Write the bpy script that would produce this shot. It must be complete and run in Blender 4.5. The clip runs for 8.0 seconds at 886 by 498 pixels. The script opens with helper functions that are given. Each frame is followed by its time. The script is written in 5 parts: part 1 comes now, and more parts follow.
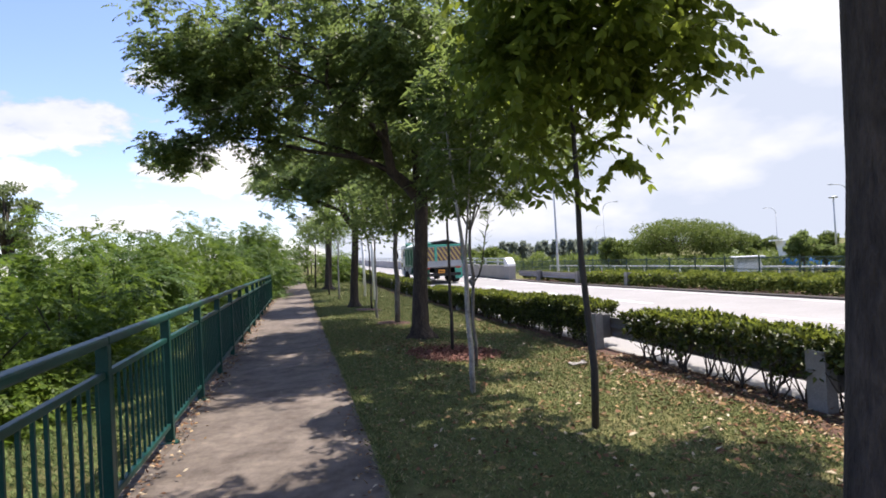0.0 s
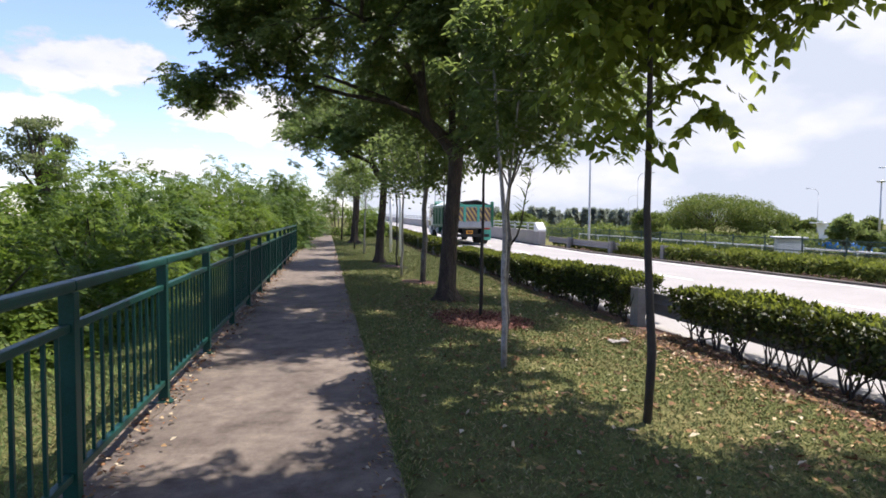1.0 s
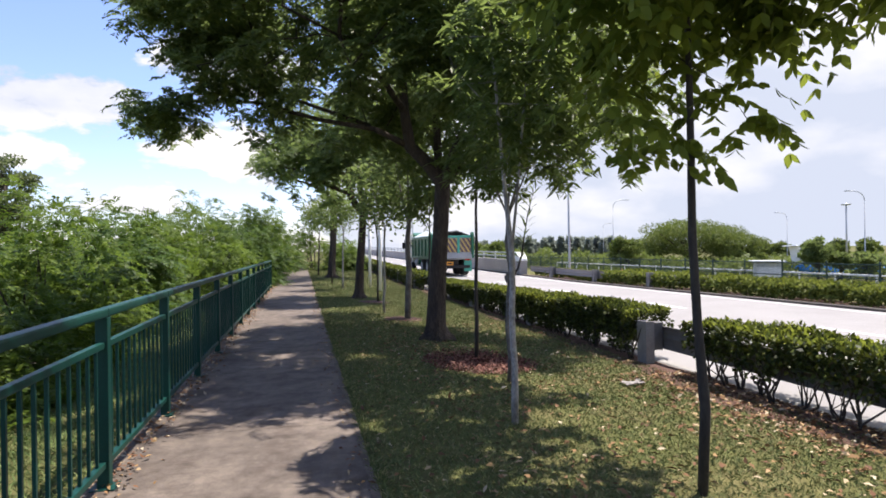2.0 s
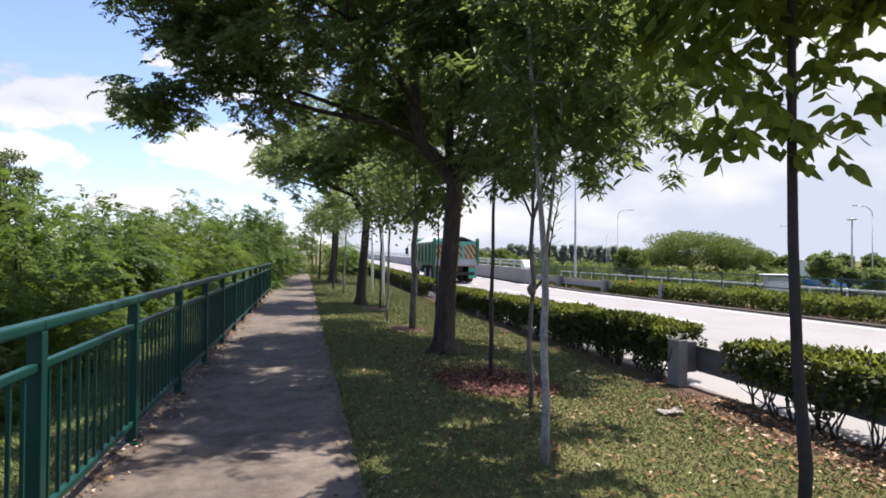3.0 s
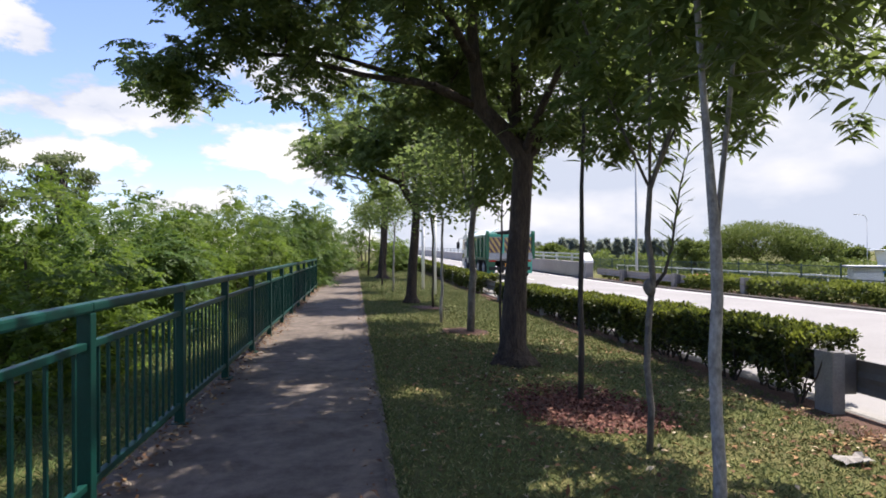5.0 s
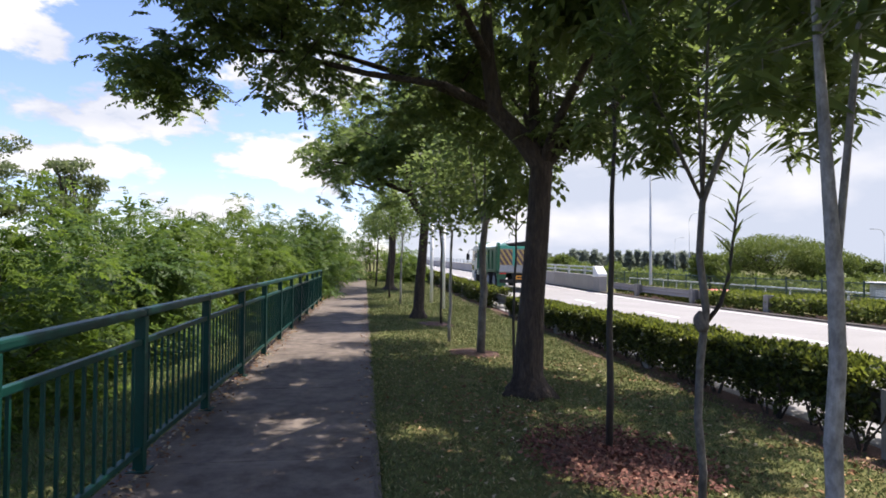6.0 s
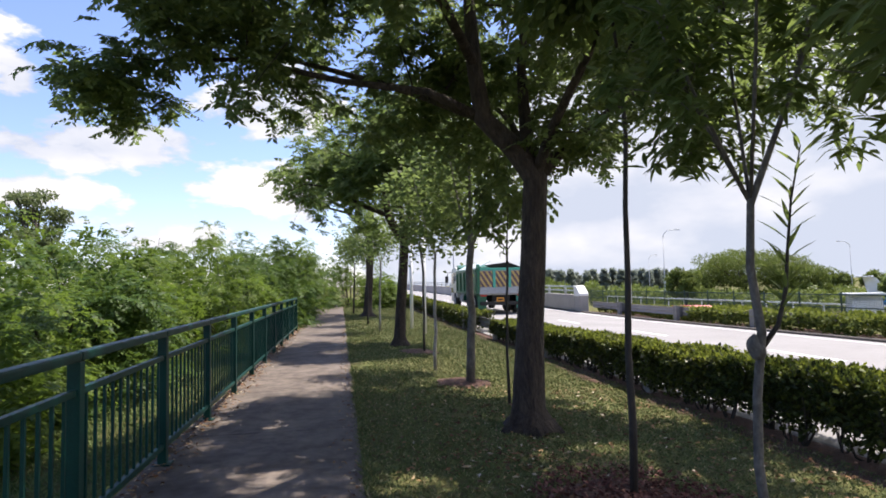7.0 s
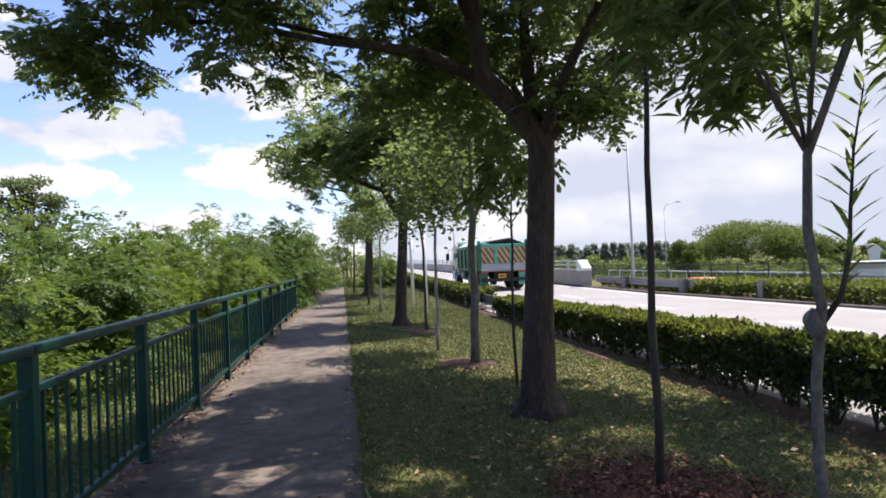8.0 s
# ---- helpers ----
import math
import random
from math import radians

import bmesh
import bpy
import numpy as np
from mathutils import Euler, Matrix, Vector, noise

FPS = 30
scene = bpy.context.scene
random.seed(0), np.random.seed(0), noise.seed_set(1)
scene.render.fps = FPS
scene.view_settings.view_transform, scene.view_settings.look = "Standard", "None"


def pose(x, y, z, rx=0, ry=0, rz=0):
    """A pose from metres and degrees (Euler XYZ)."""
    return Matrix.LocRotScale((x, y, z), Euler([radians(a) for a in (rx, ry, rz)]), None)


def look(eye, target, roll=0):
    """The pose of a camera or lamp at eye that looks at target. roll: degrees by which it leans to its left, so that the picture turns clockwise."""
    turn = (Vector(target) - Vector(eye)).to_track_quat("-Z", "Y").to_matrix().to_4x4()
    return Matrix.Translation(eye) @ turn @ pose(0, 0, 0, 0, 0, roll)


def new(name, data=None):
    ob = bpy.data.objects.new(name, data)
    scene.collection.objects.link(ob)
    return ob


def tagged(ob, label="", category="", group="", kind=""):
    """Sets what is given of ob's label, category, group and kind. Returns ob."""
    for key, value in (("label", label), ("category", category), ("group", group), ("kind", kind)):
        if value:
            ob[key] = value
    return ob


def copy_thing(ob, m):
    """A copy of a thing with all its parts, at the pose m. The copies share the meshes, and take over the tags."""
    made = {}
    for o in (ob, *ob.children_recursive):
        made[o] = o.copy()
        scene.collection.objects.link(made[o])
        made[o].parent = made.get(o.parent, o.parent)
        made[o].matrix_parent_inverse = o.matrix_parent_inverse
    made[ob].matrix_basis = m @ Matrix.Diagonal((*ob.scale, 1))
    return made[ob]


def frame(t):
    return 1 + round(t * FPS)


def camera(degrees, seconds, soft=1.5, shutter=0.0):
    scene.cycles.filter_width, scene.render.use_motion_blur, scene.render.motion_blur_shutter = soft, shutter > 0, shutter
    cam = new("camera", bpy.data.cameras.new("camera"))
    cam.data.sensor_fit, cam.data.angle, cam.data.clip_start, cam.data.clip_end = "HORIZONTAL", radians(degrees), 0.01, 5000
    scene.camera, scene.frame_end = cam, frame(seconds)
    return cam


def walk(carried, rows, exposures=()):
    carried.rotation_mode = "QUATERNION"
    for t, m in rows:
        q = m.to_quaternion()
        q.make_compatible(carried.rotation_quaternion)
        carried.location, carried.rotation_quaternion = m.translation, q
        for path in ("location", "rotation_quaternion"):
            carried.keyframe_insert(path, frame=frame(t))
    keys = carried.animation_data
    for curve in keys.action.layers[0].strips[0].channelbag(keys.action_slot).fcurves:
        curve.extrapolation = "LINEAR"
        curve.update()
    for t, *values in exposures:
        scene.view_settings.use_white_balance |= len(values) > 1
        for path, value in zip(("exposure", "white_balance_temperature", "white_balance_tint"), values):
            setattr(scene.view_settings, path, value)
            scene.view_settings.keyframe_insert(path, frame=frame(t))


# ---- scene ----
cam = camera(73.5, 8.0, soft=1.75)
PATH = [
    (0, (0.783, 0.482, 1.456), (1.259, 2.424, 1.483), -3.1),
    (0.5, (0.858, 0.84, 1.418), (1.287, 2.792, 1.344), -2.4),
    (1, (0.868, 1.211, 1.415), (1.253, 3.171, 1.311), 0.5),
    (1.5, (0.83, 1.599, 1.431), (1.254, 3.553, 1.395), 1.0),
    (2, (0.842, 1.986, 1.431), (1.304, 3.931, 1.432), -0.8),
    (2.2, (0.828, 2.126, 1.383), (1.247, 4.082, 1.398), -0.5),
    (3.3, (0.915, 3.009, 1.436), (1.379, 4.955, 1.458), 0.7),
    (3.5, (0.918, 3.159, 1.416), (1.328, 5.117, 1.418), 0.4),
    (4, (0.993, 3.574, 1.377), (1.311, 5.548, 1.371), 0.1),
    (4.5, (1.015, 3.929, 1.372), (1.243, 5.916, 1.38), 0.7),
    (4.7, (1.007, 4.092, 1.355), (1.289, 6.072, 1.364), 0.1),
    (5.8, (1.16, 4.904, 1.415), (1.456, 6.882, 1.418), -0.6),
    (6, (1.154, 5.036, 1.437), (1.414, 7.019, 1.477), 0.4),
    (6.5, (1.1, 5.393, 1.458), (1.468, 7.357, 1.557), -0.0),
    (7, (1.12, 5.659, 1.431), (1.46, 7.626, 1.55), -1.3),
    (7.5, (1.212, 5.97, 1.425), (1.539, 7.94, 1.537), -1.4),
    (8, (1.19, 6.091, 1.414), (1.527, 8.061, 1.459), -2.6),
]
walk(cam, [(t, look(eye, target, roll)) for t, eye, target, roll in PATH], [(0, 1.0, 6550, 15), (2.2, 0.95, 6550, 15), (4.5, 0.9, 6550, 15), (8, 0.9, 6550, 15)])

# ---- world and sun ----
SUN_AZ, SUN_EL = 64.0, 67.0          # degrees clockwise from +y, and above the horizon
world = bpy.data.worlds.new("sky")
scene.world = world
world.use_nodes = True


def build_sky():
    nt = world.node_tree
    nt.nodes.clear()
    out = nt.nodes.new("ShaderNodeOutputWorld")
    sky = nt.nodes.new("ShaderNodeTexSky")
    sky.sky_type = "NISHITA"
    sky.sun_disc = False
    sky.sun_elevation, sky.sun_rotation = radians(SUN_EL), radians(SUN_AZ)
    sky.air_density, sky.dust_density = 1.0, 0.6
    bg = nt.nodes.new("ShaderNodeBackground")
    bg.inputs["Strength"].default_value = 0.14
    tint = nt.nodes.new("ShaderNodeMixRGB")
    tint.blend_type = "MULTIPLY"
    tint.inputs[0].default_value = 1.0
    tint.inputs[2].default_value = (0.81, 0.82, 1.0, 1)
    nt.links.new(sky.outputs[0], tint.inputs[1])
    nt.links.new(tint.outputs[0], bg.inputs["Color"])
    # cumulus: noise over the direction, flattened towards the horizon
    tc = nt.nodes.new("ShaderNodeTexCoord")
    sep = nt.nodes.new("ShaderNodeSeparateXYZ")
    nt.links.new(tc.outputs["Generated"], sep.inputs[0])

    def m(op, a, b=None, c=None):
        n = nt.nodes.new("ShaderNodeMath")
        n.operation = op
        for i, v in enumerate((a, b, c)):
            if v is None:
                continue
            if isinstance(v, (int, float)):
                n.inputs[i].default_value = v
            else:
                nt.links.new(v, n.inputs[i])
        return n.outputs[0]

    comb = nt.nodes.new("ShaderNodeCombineXYZ")
    nt.links.new(sep.outputs[0], comb.inputs[0])
    nt.links.new(sep.outputs[1], comb.inputs[1])
    nt.links.new(m("MULTIPLY", sep.outputs[2], 2.2), comb.inputs[2])

    def cloud_noise(scale, detail, off, rough=0.55):
        mp = nt.nodes.new("ShaderNodeMapping")
        mp.inputs["Location"].default_value = off
        nt.links.new(comb.outputs[0], mp.inputs[0])
        n = nt.nodes.new("ShaderNodeTexNoise")
        n.inputs["Scale"].default_value = scale
        n.inputs["Detail"].default_value = detail
        n.inputs["Roughness"].default_value = rough
        nt.links.new(mp.outputs[0], n.inputs["Vector"])
        return n.outputs[0]

    big = cloud_noise(3.4, 10, (5.3, 1.4, 0.35), 0.57)
    shade = cloud_noise(3.4, 7, (5.3, 1.4, 0.52), 0.5)
    puff = cloud_noise(13.0, 9, (2.1, 0.4, 0.0), 0.56)
    # cover grows towards +x, where the cloud bank stands, and towards the horizon
    cover = m("ADD", big, m("MULTIPLY", sep.outputs[0], 0.18))
    cover = m("ADD", cover, m("MULTIPLY", m("SUBTRACT", 0.30, sep.outputs[2]), 0.34))
    az = m("MULTIPLY", m("ARCTAN2", sep.outputs[0], sep.outputs[1]), 180 / math.pi)
    el = m("MULTIPLY", m("ARCSINE", sep.outputs[2]), 180 / math.pi)
    # ahead and to the left the bank breaks up into single cumulus heaps over blue
    gap = m("SUBTRACT", 1.0, m("MINIMUM", 1.0, m("MULTIPLY", m("ABSOLUTE", m("ADD", az, 36.0)), 1 / 46.0)))
    gap = m("MINIMUM", 1.0, m("MULTIPLY", gap, 4.0))
    cover = m("SUBTRACT", cover, m("MULTIPLY", gap, 0.22))
    heap = None
    for a0, e0, wide, tall in ((-18.6, 11.5, 9.5, 3.2), (-6.6, 8.5, 8.0, 3.4), (-25.5, 7.7, 7.0, 2.8), (-15.0, 4.2, 6.0, 1.6), (-6.0, 15.8, 6.5, 4.6), (-29.0, 18.0, 5.0, 4.2), (-41.0, 12.0, 9.0, 4.0)):
        u = m("DIVIDE", m("SUBTRACT", az, a0), wide)
        v = m("SUBTRACT", el, e0)
        # flatter below than above
        v = m("DIVIDE", m("MAXIMUM", v, m("MULTIPLY", v, -1.5)), tall)
        q = m("SUBTRACT", 1.0, m("SQRT", m("ADD", m("MULTIPLY", u, u), m("MULTIPLY", v, v))))
        heap = q if heap is None else m("MAXIMUM", heap, q)
    heap = m("ADD", m("MULTIPLY", heap, 0.15), m("MULTIPLY", m("SUBTRACT", puff, 0.5), 0.42))
    cover = m("MAXIMUM", cover, m("ADD", m("MINIMUM", heap, 0.2), 0.452))
    ramp = nt.nodes.new("ShaderNodeValToRGB")
    ramp.color_ramp.elements[0].position, ramp.color_ramp.elements[1].position = 0.458, 0.502
    nt.links.new(cover, ramp.inputs[0])
    tone = nt.nodes.new("ShaderNodeValToRGB")
    e = tone.color_ramp.elements
    e[0].position, e[0].color = 0.34, (1.0, 1.0, 1.0, 1)
    e[1].position, e[1].color = 0.57, (0.60, 0.67, 0.79, 1)
    # heaps are whiter than the bank, with soft grey folds
    k = m("MINIMUM", m("MULTIPLY", m("MAXIMUM", heap, 0.0), 14.0), 1.0)
    fold = m("ADD", m("MULTIPLY", m("SUBTRACT", shade, 0.5), 0.9), 0.375)
    fac = m("ADD", m("MULTIPLY", shade, m("SUBTRACT", 1.0, k)), m("MULTIPLY", fold, k))
    nt.links.new(fac, tone.inputs[0])
    cl = nt.nodes.new("ShaderNodeBackground")
    cl.inputs["Strength"].default_value = 0.61
    nt.links.new(tone.outputs[0], cl.inputs["Color"])
    mix = nt.nodes.new("ShaderNodeMixShader")
    nt.links.new(ramp.outputs[0], mix.inputs[0])
    nt.links.new(bg.outputs[0], mix.inputs[1])
    nt.links.new(cl.outputs[0], mix.inputs[2])
    nt.links.new(mix.outputs[0], out.inputs[0])


build_sky()
sun = new("sun", bpy.data.lights.new("sun", "SUN"))
sun.data.energy, sun.data.angle, sun.data.color = 5.0, radians(0.55), (1.0, 0.94, 0.83)
_a, _e = radians(SUN_AZ), radians(SUN_EL)
SUN_DIR = Vector((math.sin(_a) * math.cos(_e), math.cos(_a) * math.cos(_e), math.sin(_e)))
sun.matrix_world = look((20, 20, 40), Vector((20, 20, 40)) - SUN_DIR)


# ---- materials ----
def nodes_of(name):
    mt = bpy.data.materials.new(name)
    mt.use_nodes = True
    nt = mt.node_tree
    return mt, nt, nt.nodes["Principled BSDF"]


def ramp_node(nt, fac, stops):
    r = nt.nodes.new("ShaderNodeValToRGB")
    els = r.color_ramp.elements
    while len(els) < len(stops):
        els.new(0.5)
    for el, (p, c) in zip(els, stops):
        el.position, el.color = p, (*c, 1)
    nt.links.new(fac, r.inputs[0])
    return r.outputs[0]


def noise_node(nt, scale, detail=5, rough=0.6, stretch=None):
    tc = nt.nodes.new("ShaderNodeNewGeometry") if stretch is None else nt.nodes.new("ShaderNodeTexCoord")
    src = tc.outputs["Position"] if stretch is None else tc.outputs["Object"]
    if stretch:
        mp = nt.nodes.new("ShaderNodeMapping")
        mp.inputs["Scale"].default_value = stretch
        nt.links.new(src, mp.inputs[0])
        src = mp.outputs[0]
    n = nt.nodes.new("ShaderNodeTexNoise")
    n.inputs["Scale"].default_value, n.inputs["Detail"].default_value, n.inputs["Roughness"].default_value = scale, detail, rough
    nt.links.new(src, n.inputs["Vector"])
    return n.outputs[0]


def mixc(nt, a, b, fac, mode="MIX"):
    n = nt.nodes.new("ShaderNodeMixRGB")
    n.blend_type = mode
    for i, v in ((0, fac), (1, a), (2, b)):
        if isinstance(v, (int, float)):
            n.inputs[i].default_value = v
        elif isinstance(v, tuple):
            n.inputs[i].default_value = (*v, 1)
        else:
            nt.links.new(v, n.inputs[i])
    return n.outputs[0]


def surface(name, c1, c2, scale=3.0, fine=60.0, rough=0.8, metal=0.0, bump=0.2, bump_dist=0.01, fine_amount=0.35, stretch=None, spec=0.5):
    """Two-scale mottled surface with fine relief."""
    mt, nt, b = nodes_of(name)
    big = noise_node(nt, scale, 6, 0.65, stretch)
    small = noise_node(nt, fine, 3, 0.6, stretch)
    col = ramp_node(nt, big, [(0.3, c1), (0.7, c2)])
    grit = ramp_node(nt, small, [(0.25, (1 - fine_amount,) * 3), (0.75, (1 + fine_amount * 0.4,) * 3)])
    nt.links.new(mixc(nt, col, grit, 1.0, "MULTIPLY"), b.inputs["Base Color"])
    b.inputs["Roughness"].default_value, b.inputs["Metallic"].default_value = rough, metal
    b.inputs["Specular IOR Level"].default_value = spec
    bp = nt.nodes.new("ShaderNodeBump")
    bp.inputs["Strength"].default_value, bp.inputs["Distance"].default_value = bump, bump_dist
    nt.links.new(small, bp.inputs["Height"])
    nt.links.new(bp.outputs[0], b.inputs["Normal"])
    return mt


def leaf_mat(name, dark, mid, light, through_col, trans=0.4, rough=0.5, spec=0.15):
    """Leaves: each leaf its own tint, some light passing through."""
    mt, nt, b = nodes_of(name)
    geo = nt.nodes.new("ShaderNodeNewGeometry")
    col = ramp_node(nt, geo.outputs["Random Per Island"], [(0.0, dark), (0.55, mid), (1.0, light)])
    patch = ramp_node(nt, noise_node(nt, 1.3, 3), [(0.3, (0.8, 0.85, 0.8)), (0.7, (1.15, 1.1, 1.0))])
    col = mixc(nt, col, patch, 1.0, "MULTIPLY")
    nt.links.new(col, b.inputs["Base Color"])
    b.inputs["Roughness"].default_value = rough
    b.inputs["Specular IOR Level"].default_value = spec
    tr = nt.nodes.new("ShaderNodeBsdfTranslucent")
    nt.links.new(mixc(nt, col, through_col, 0.6), tr.inputs["Color"])
    mx = nt.nodes.new("ShaderNodeMixShader")
    mx.inputs[0].default_value = trans
    nt.links.new(b.outputs[0], mx.inputs[1])
    nt.links.new(tr.outputs[0], mx.inputs[2])
    nt.links.new(mx.outputs[0], nt.nodes["Material Output"].inputs[0])
    return mt


def island_mat(name, stops, rough=0.9):
    mt, nt, b = nodes_of(name)
    geo = nt.nodes.new("ShaderNodeNewGeometry")
    nt.links.new(ramp_node(nt, geo.outputs["Random Per Island"], stops), b.inputs["Base Color"])
    b.inputs["Roughness"].default_value = rough
    return mt


def ground_mat():
    mt, nt, b = nodes_of("turf")
    patchy = noise_node(nt, 0.9, 6, 0.7)
    mid = noise_node(nt, 7.0, 5, 0.7)
    fine = noise_node(nt, 90.0, 3, 0.7)
    green = ramp_node(nt, mid, [(0.3, (0.072, 0.080, 0.030)), (0.55, (0.118, 0.128, 0.046)), (0.8, (0.18, 0.178, 0.074))])
    dry = ramp_node(nt, mid, [(0.3, (0.115, 0.095, 0.048)), (0.75, (0.25, 0.212, 0.108))])
    col = mixc(nt, green, dry, ramp_node(nt, patchy, [(0.45, (0.08, 0.08, 0.08)), (0.70, (0.85, 0.85, 0.85))]))
    col = mixc(nt, col, ramp_node(nt, fine, [(0.25, (0.55, 0.55, 0.5)), (0.75, (1.15, 1.15, 1.1))]), 1.0, "MULTIPLY")
    nt.links.new(col, b.inputs["Base Color"])
    b.inputs["Roughness"].default_value = 0.95
    b.inputs["Specular IOR Level"].default_value = 0.1
    bp = nt.nodes.new("ShaderNodeBump")
    bp.inputs["Strength"].default_value, bp.inputs["Distance"].default_value = 0.6, 0.02
    nt.links.new(fine, bp.inputs["Height"])
    nt.links.new(bp.outputs[0], b.inputs["Normal"])
    return mt


def concrete_path_mat():
    mt, nt, b = nodes_of("path_concrete")
    big = noise_node(nt, 0.8, 6, 0.65)
    mid = noise_node(nt, 6.0, 6, 0.7)
    fine = noise_node(nt, 130.0, 2, 0.6)
    col = ramp_node(nt, big, [(0.3, (0.096, 0.079, 0.067)), (0.7, (0.190, 0.160, 0.138))])
    col = mixc(nt, col, ramp_node(nt, mid, [(0.28, (0.55, 0.52, 0.50)), (0.5, (0.95, 0.94, 0.93)), (0.72, (1.25, 1.22, 1.2))]), 1.0, "MULTIPLY")
    col = mixc(nt, col, ramp_node(nt, fine, [(0.3, (0.75, 0.75, 0.75)), (0.7, (1.12, 1.12, 1.12))]), 1.0, "MULTIPLY")
    stain = noise_node(nt, 2.3, 7, 0.72)
    col = mixc(nt, col, ramp_node(nt, stain, [(0.36, (0.50, 0.46, 0.44)), (0.52, (0.92, 0.91, 0.90)), (0.68, (1.18, 1.16, 1.12))]), 1.0, "MULTIPLY")
    oi = nt.nodes.new("ShaderNodeObjectInfo")
    col = mixc(nt, col, ramp_node(nt, oi.outputs["Random"], [(0, (0.92, 0.92, 0.92)), (1, (1.06, 1.05, 1.04))]), 1.0, "MULTIPLY")
    nt.links.new(col, b.inputs["Base Color"])
    b.inputs["Roughness"].default_value = 0.9
    bp = nt.nodes.new("ShaderNodeBump")
    bp.inputs["Strength"].default_value, bp.inputs["Distance"].default_value = 0.5, 0.004
    nt.links.new(fine, bp.inputs["Height"])
    nt.links.new(bp.outputs[0], b.inputs["Normal"])
    return mt


TURF = ground_mat()
PATHC = concrete_path_mat()
ROADM = surface("road_asphalt", (0.225, 0.217, 0.214), (0.29, 0.281, 0.278), 0.5, 150, 0.85, bump=0.35, bump_dist=0.004, fine_amount=0.25)
WHITE_LINE = surface("road_paint", (0.75, 0.75, 0.73), (0.82, 0.82, 0.8), 4, 120, 0.7, fine_amount=0.2)
KERB = surface("kerb_concrete", (0.25, 0.24, 0.23), (0.36, 0.35, 0.33), 2, 60, 0.9)
KERB_DARK = surface("kerb_dark", (0.07, 0.062, 0.055), (0.13, 0.115, 0.10), 2, 60, 0.95)
PARAPET = surface("parapet_concrete", (0.27, 0.25, 0.235), (0.36, 0.335, 0.315), 0.7, 40, 0.9, fine_amount=0.15)
PARAPET_WHITE = surface("parapet_paint", (0.7, 0.7, 0.69), (0.8, 0.8, 0.79), 1.5, 40, 0.7, fine_amount=0.1)
SOIL = surface("red_soil", (0.072, 0.034, 0.024), (0.15, 0.078, 0.054), 4, 70, 0.95, bump=0.8, bump_dist=0.03, fine_amount=0.5)
GREENPAINT = surface("green_paint", (0.001, 0.034, 0.027), (0.003, 0.055, 0.044), 2.5, 90, 0.46, bump=0.06, bump_dist=0.002, fine_amount=0.25, spec=0.28)
STEEL = surface("galvanised_steel", (0.085, 0.083, 0.08), (0.135, 0.132, 0.128), 4, 50, 0.65, metal=0.0, bump=0.05, fine_amount=0.15)
POSTM = surface("guard_post_grey", (0.18, 0.172, 0.16), (0.26, 0.248, 0.232), 5, 50, 0.8, fine_amount=0.25)
POLE = surface("pole_grey", (0.42, 0.44, 0.45), (0.5, 0.52, 0.53), 2, 40, 0.5, metal=0.2, bump=0.02, fine_amount=0.1)
BARK_DARK = surface("bark_dark", (0.026, 0.018, 0.013), (0.098, 0.072, 0.054), 8, 40, 0.95, bump=1.0, bump_dist=0.05, fine_amount=0.55, stretch=(1, 1, 0.25))
BARK_THIN = surface("bark_dark_smooth", (0.03, 0.025, 0.02), (0.06, 0.05, 0.04), 9, 70, 0.9, bump=0.5, bump_dist=0.006, fine_amount=0.4, stretch=(1, 1, 0.4))
BARK_PALE = surface("bark_pale", (0.16, 0.147, 0.13), (0.46, 0.437, 0.405), 15, 70, 0.9, bump=0.6, bump_dist=0.008, fine_amount=0.45, stretch=(1, 1, 0.5))
BARK_MID = surface("bark_mid", (0.055, 0.047, 0.040), (0.22, 0.20, 0.175), 12, 70, 0.9, bump=0.5, bump_dist=0.006, fine_amount=0.4, stretch=(1, 1, 0.5))
LEAF_T = leaf_mat("leaf_tree", (0.058, 0.080, 0.032), (0.092, 0.125, 0.045), (0.16, 0.19, 0.06), (0.29, 0.39, 0.12), 0.5)
LEAF_T2 = leaf_mat("leaf_tree_light", (0.055, 0.085, 0.032), (0.095, 0.14, 0.045), (0.16, 0.21, 0.065), (0.29, 0.39, 0.11), 0.5)
LEAF_BRIGHT = leaf_mat("leaf_young", (0.042, 0.070, 0.012), (0.085, 0.128, 0.020), (0.165, 0.21, 0.035), (0.33, 0.40, 0.06), 0.5)
LEAF_NARROW = leaf_mat("leaf_narrow", (0.045, 0.07, 0.028), (0.07, 0.105, 0.038), (0.12, 0.16, 0.05), (0.29, 0.38, 0.10), 0.5, 0.4)
LEAF_BUSH = leaf_mat("leaf_bush", (0.042, 0.078, 0.013), (0.082, 0.13, 0.021), (0.15, 0.205, 0.034), (0.24, 0.36, 0.05), 0.4)
LEAF_BUSH_DEEP = leaf_mat("leaf_bush_deep", (0.028, 0.06, 0.016), (0.05, 0.095, 0.022), (0.09, 0.15, 0.035), (0.2, 0.3, 0.05), 0.35)
# near-black dark and mid tints: shade of the hedge's sides put into the colour
LEAF_HEDGE_SHADED = leaf_mat("leaf_hedge_shaded", (0.014, 0.022, 0.008), (0.031, 0.045, 0.013), (0.11, 0.132, 0.030), (0.24, 0.28, 0.04), 0.10, 0.42)
LEAF_VERGE = leaf_mat("leaf_verge", (0.05, 0.075, 0.016), (0.12, 0.15, 0.03), (0.27, 0.30, 0.06), (0.38, 0.44, 0.06), 0.35, 0.6)
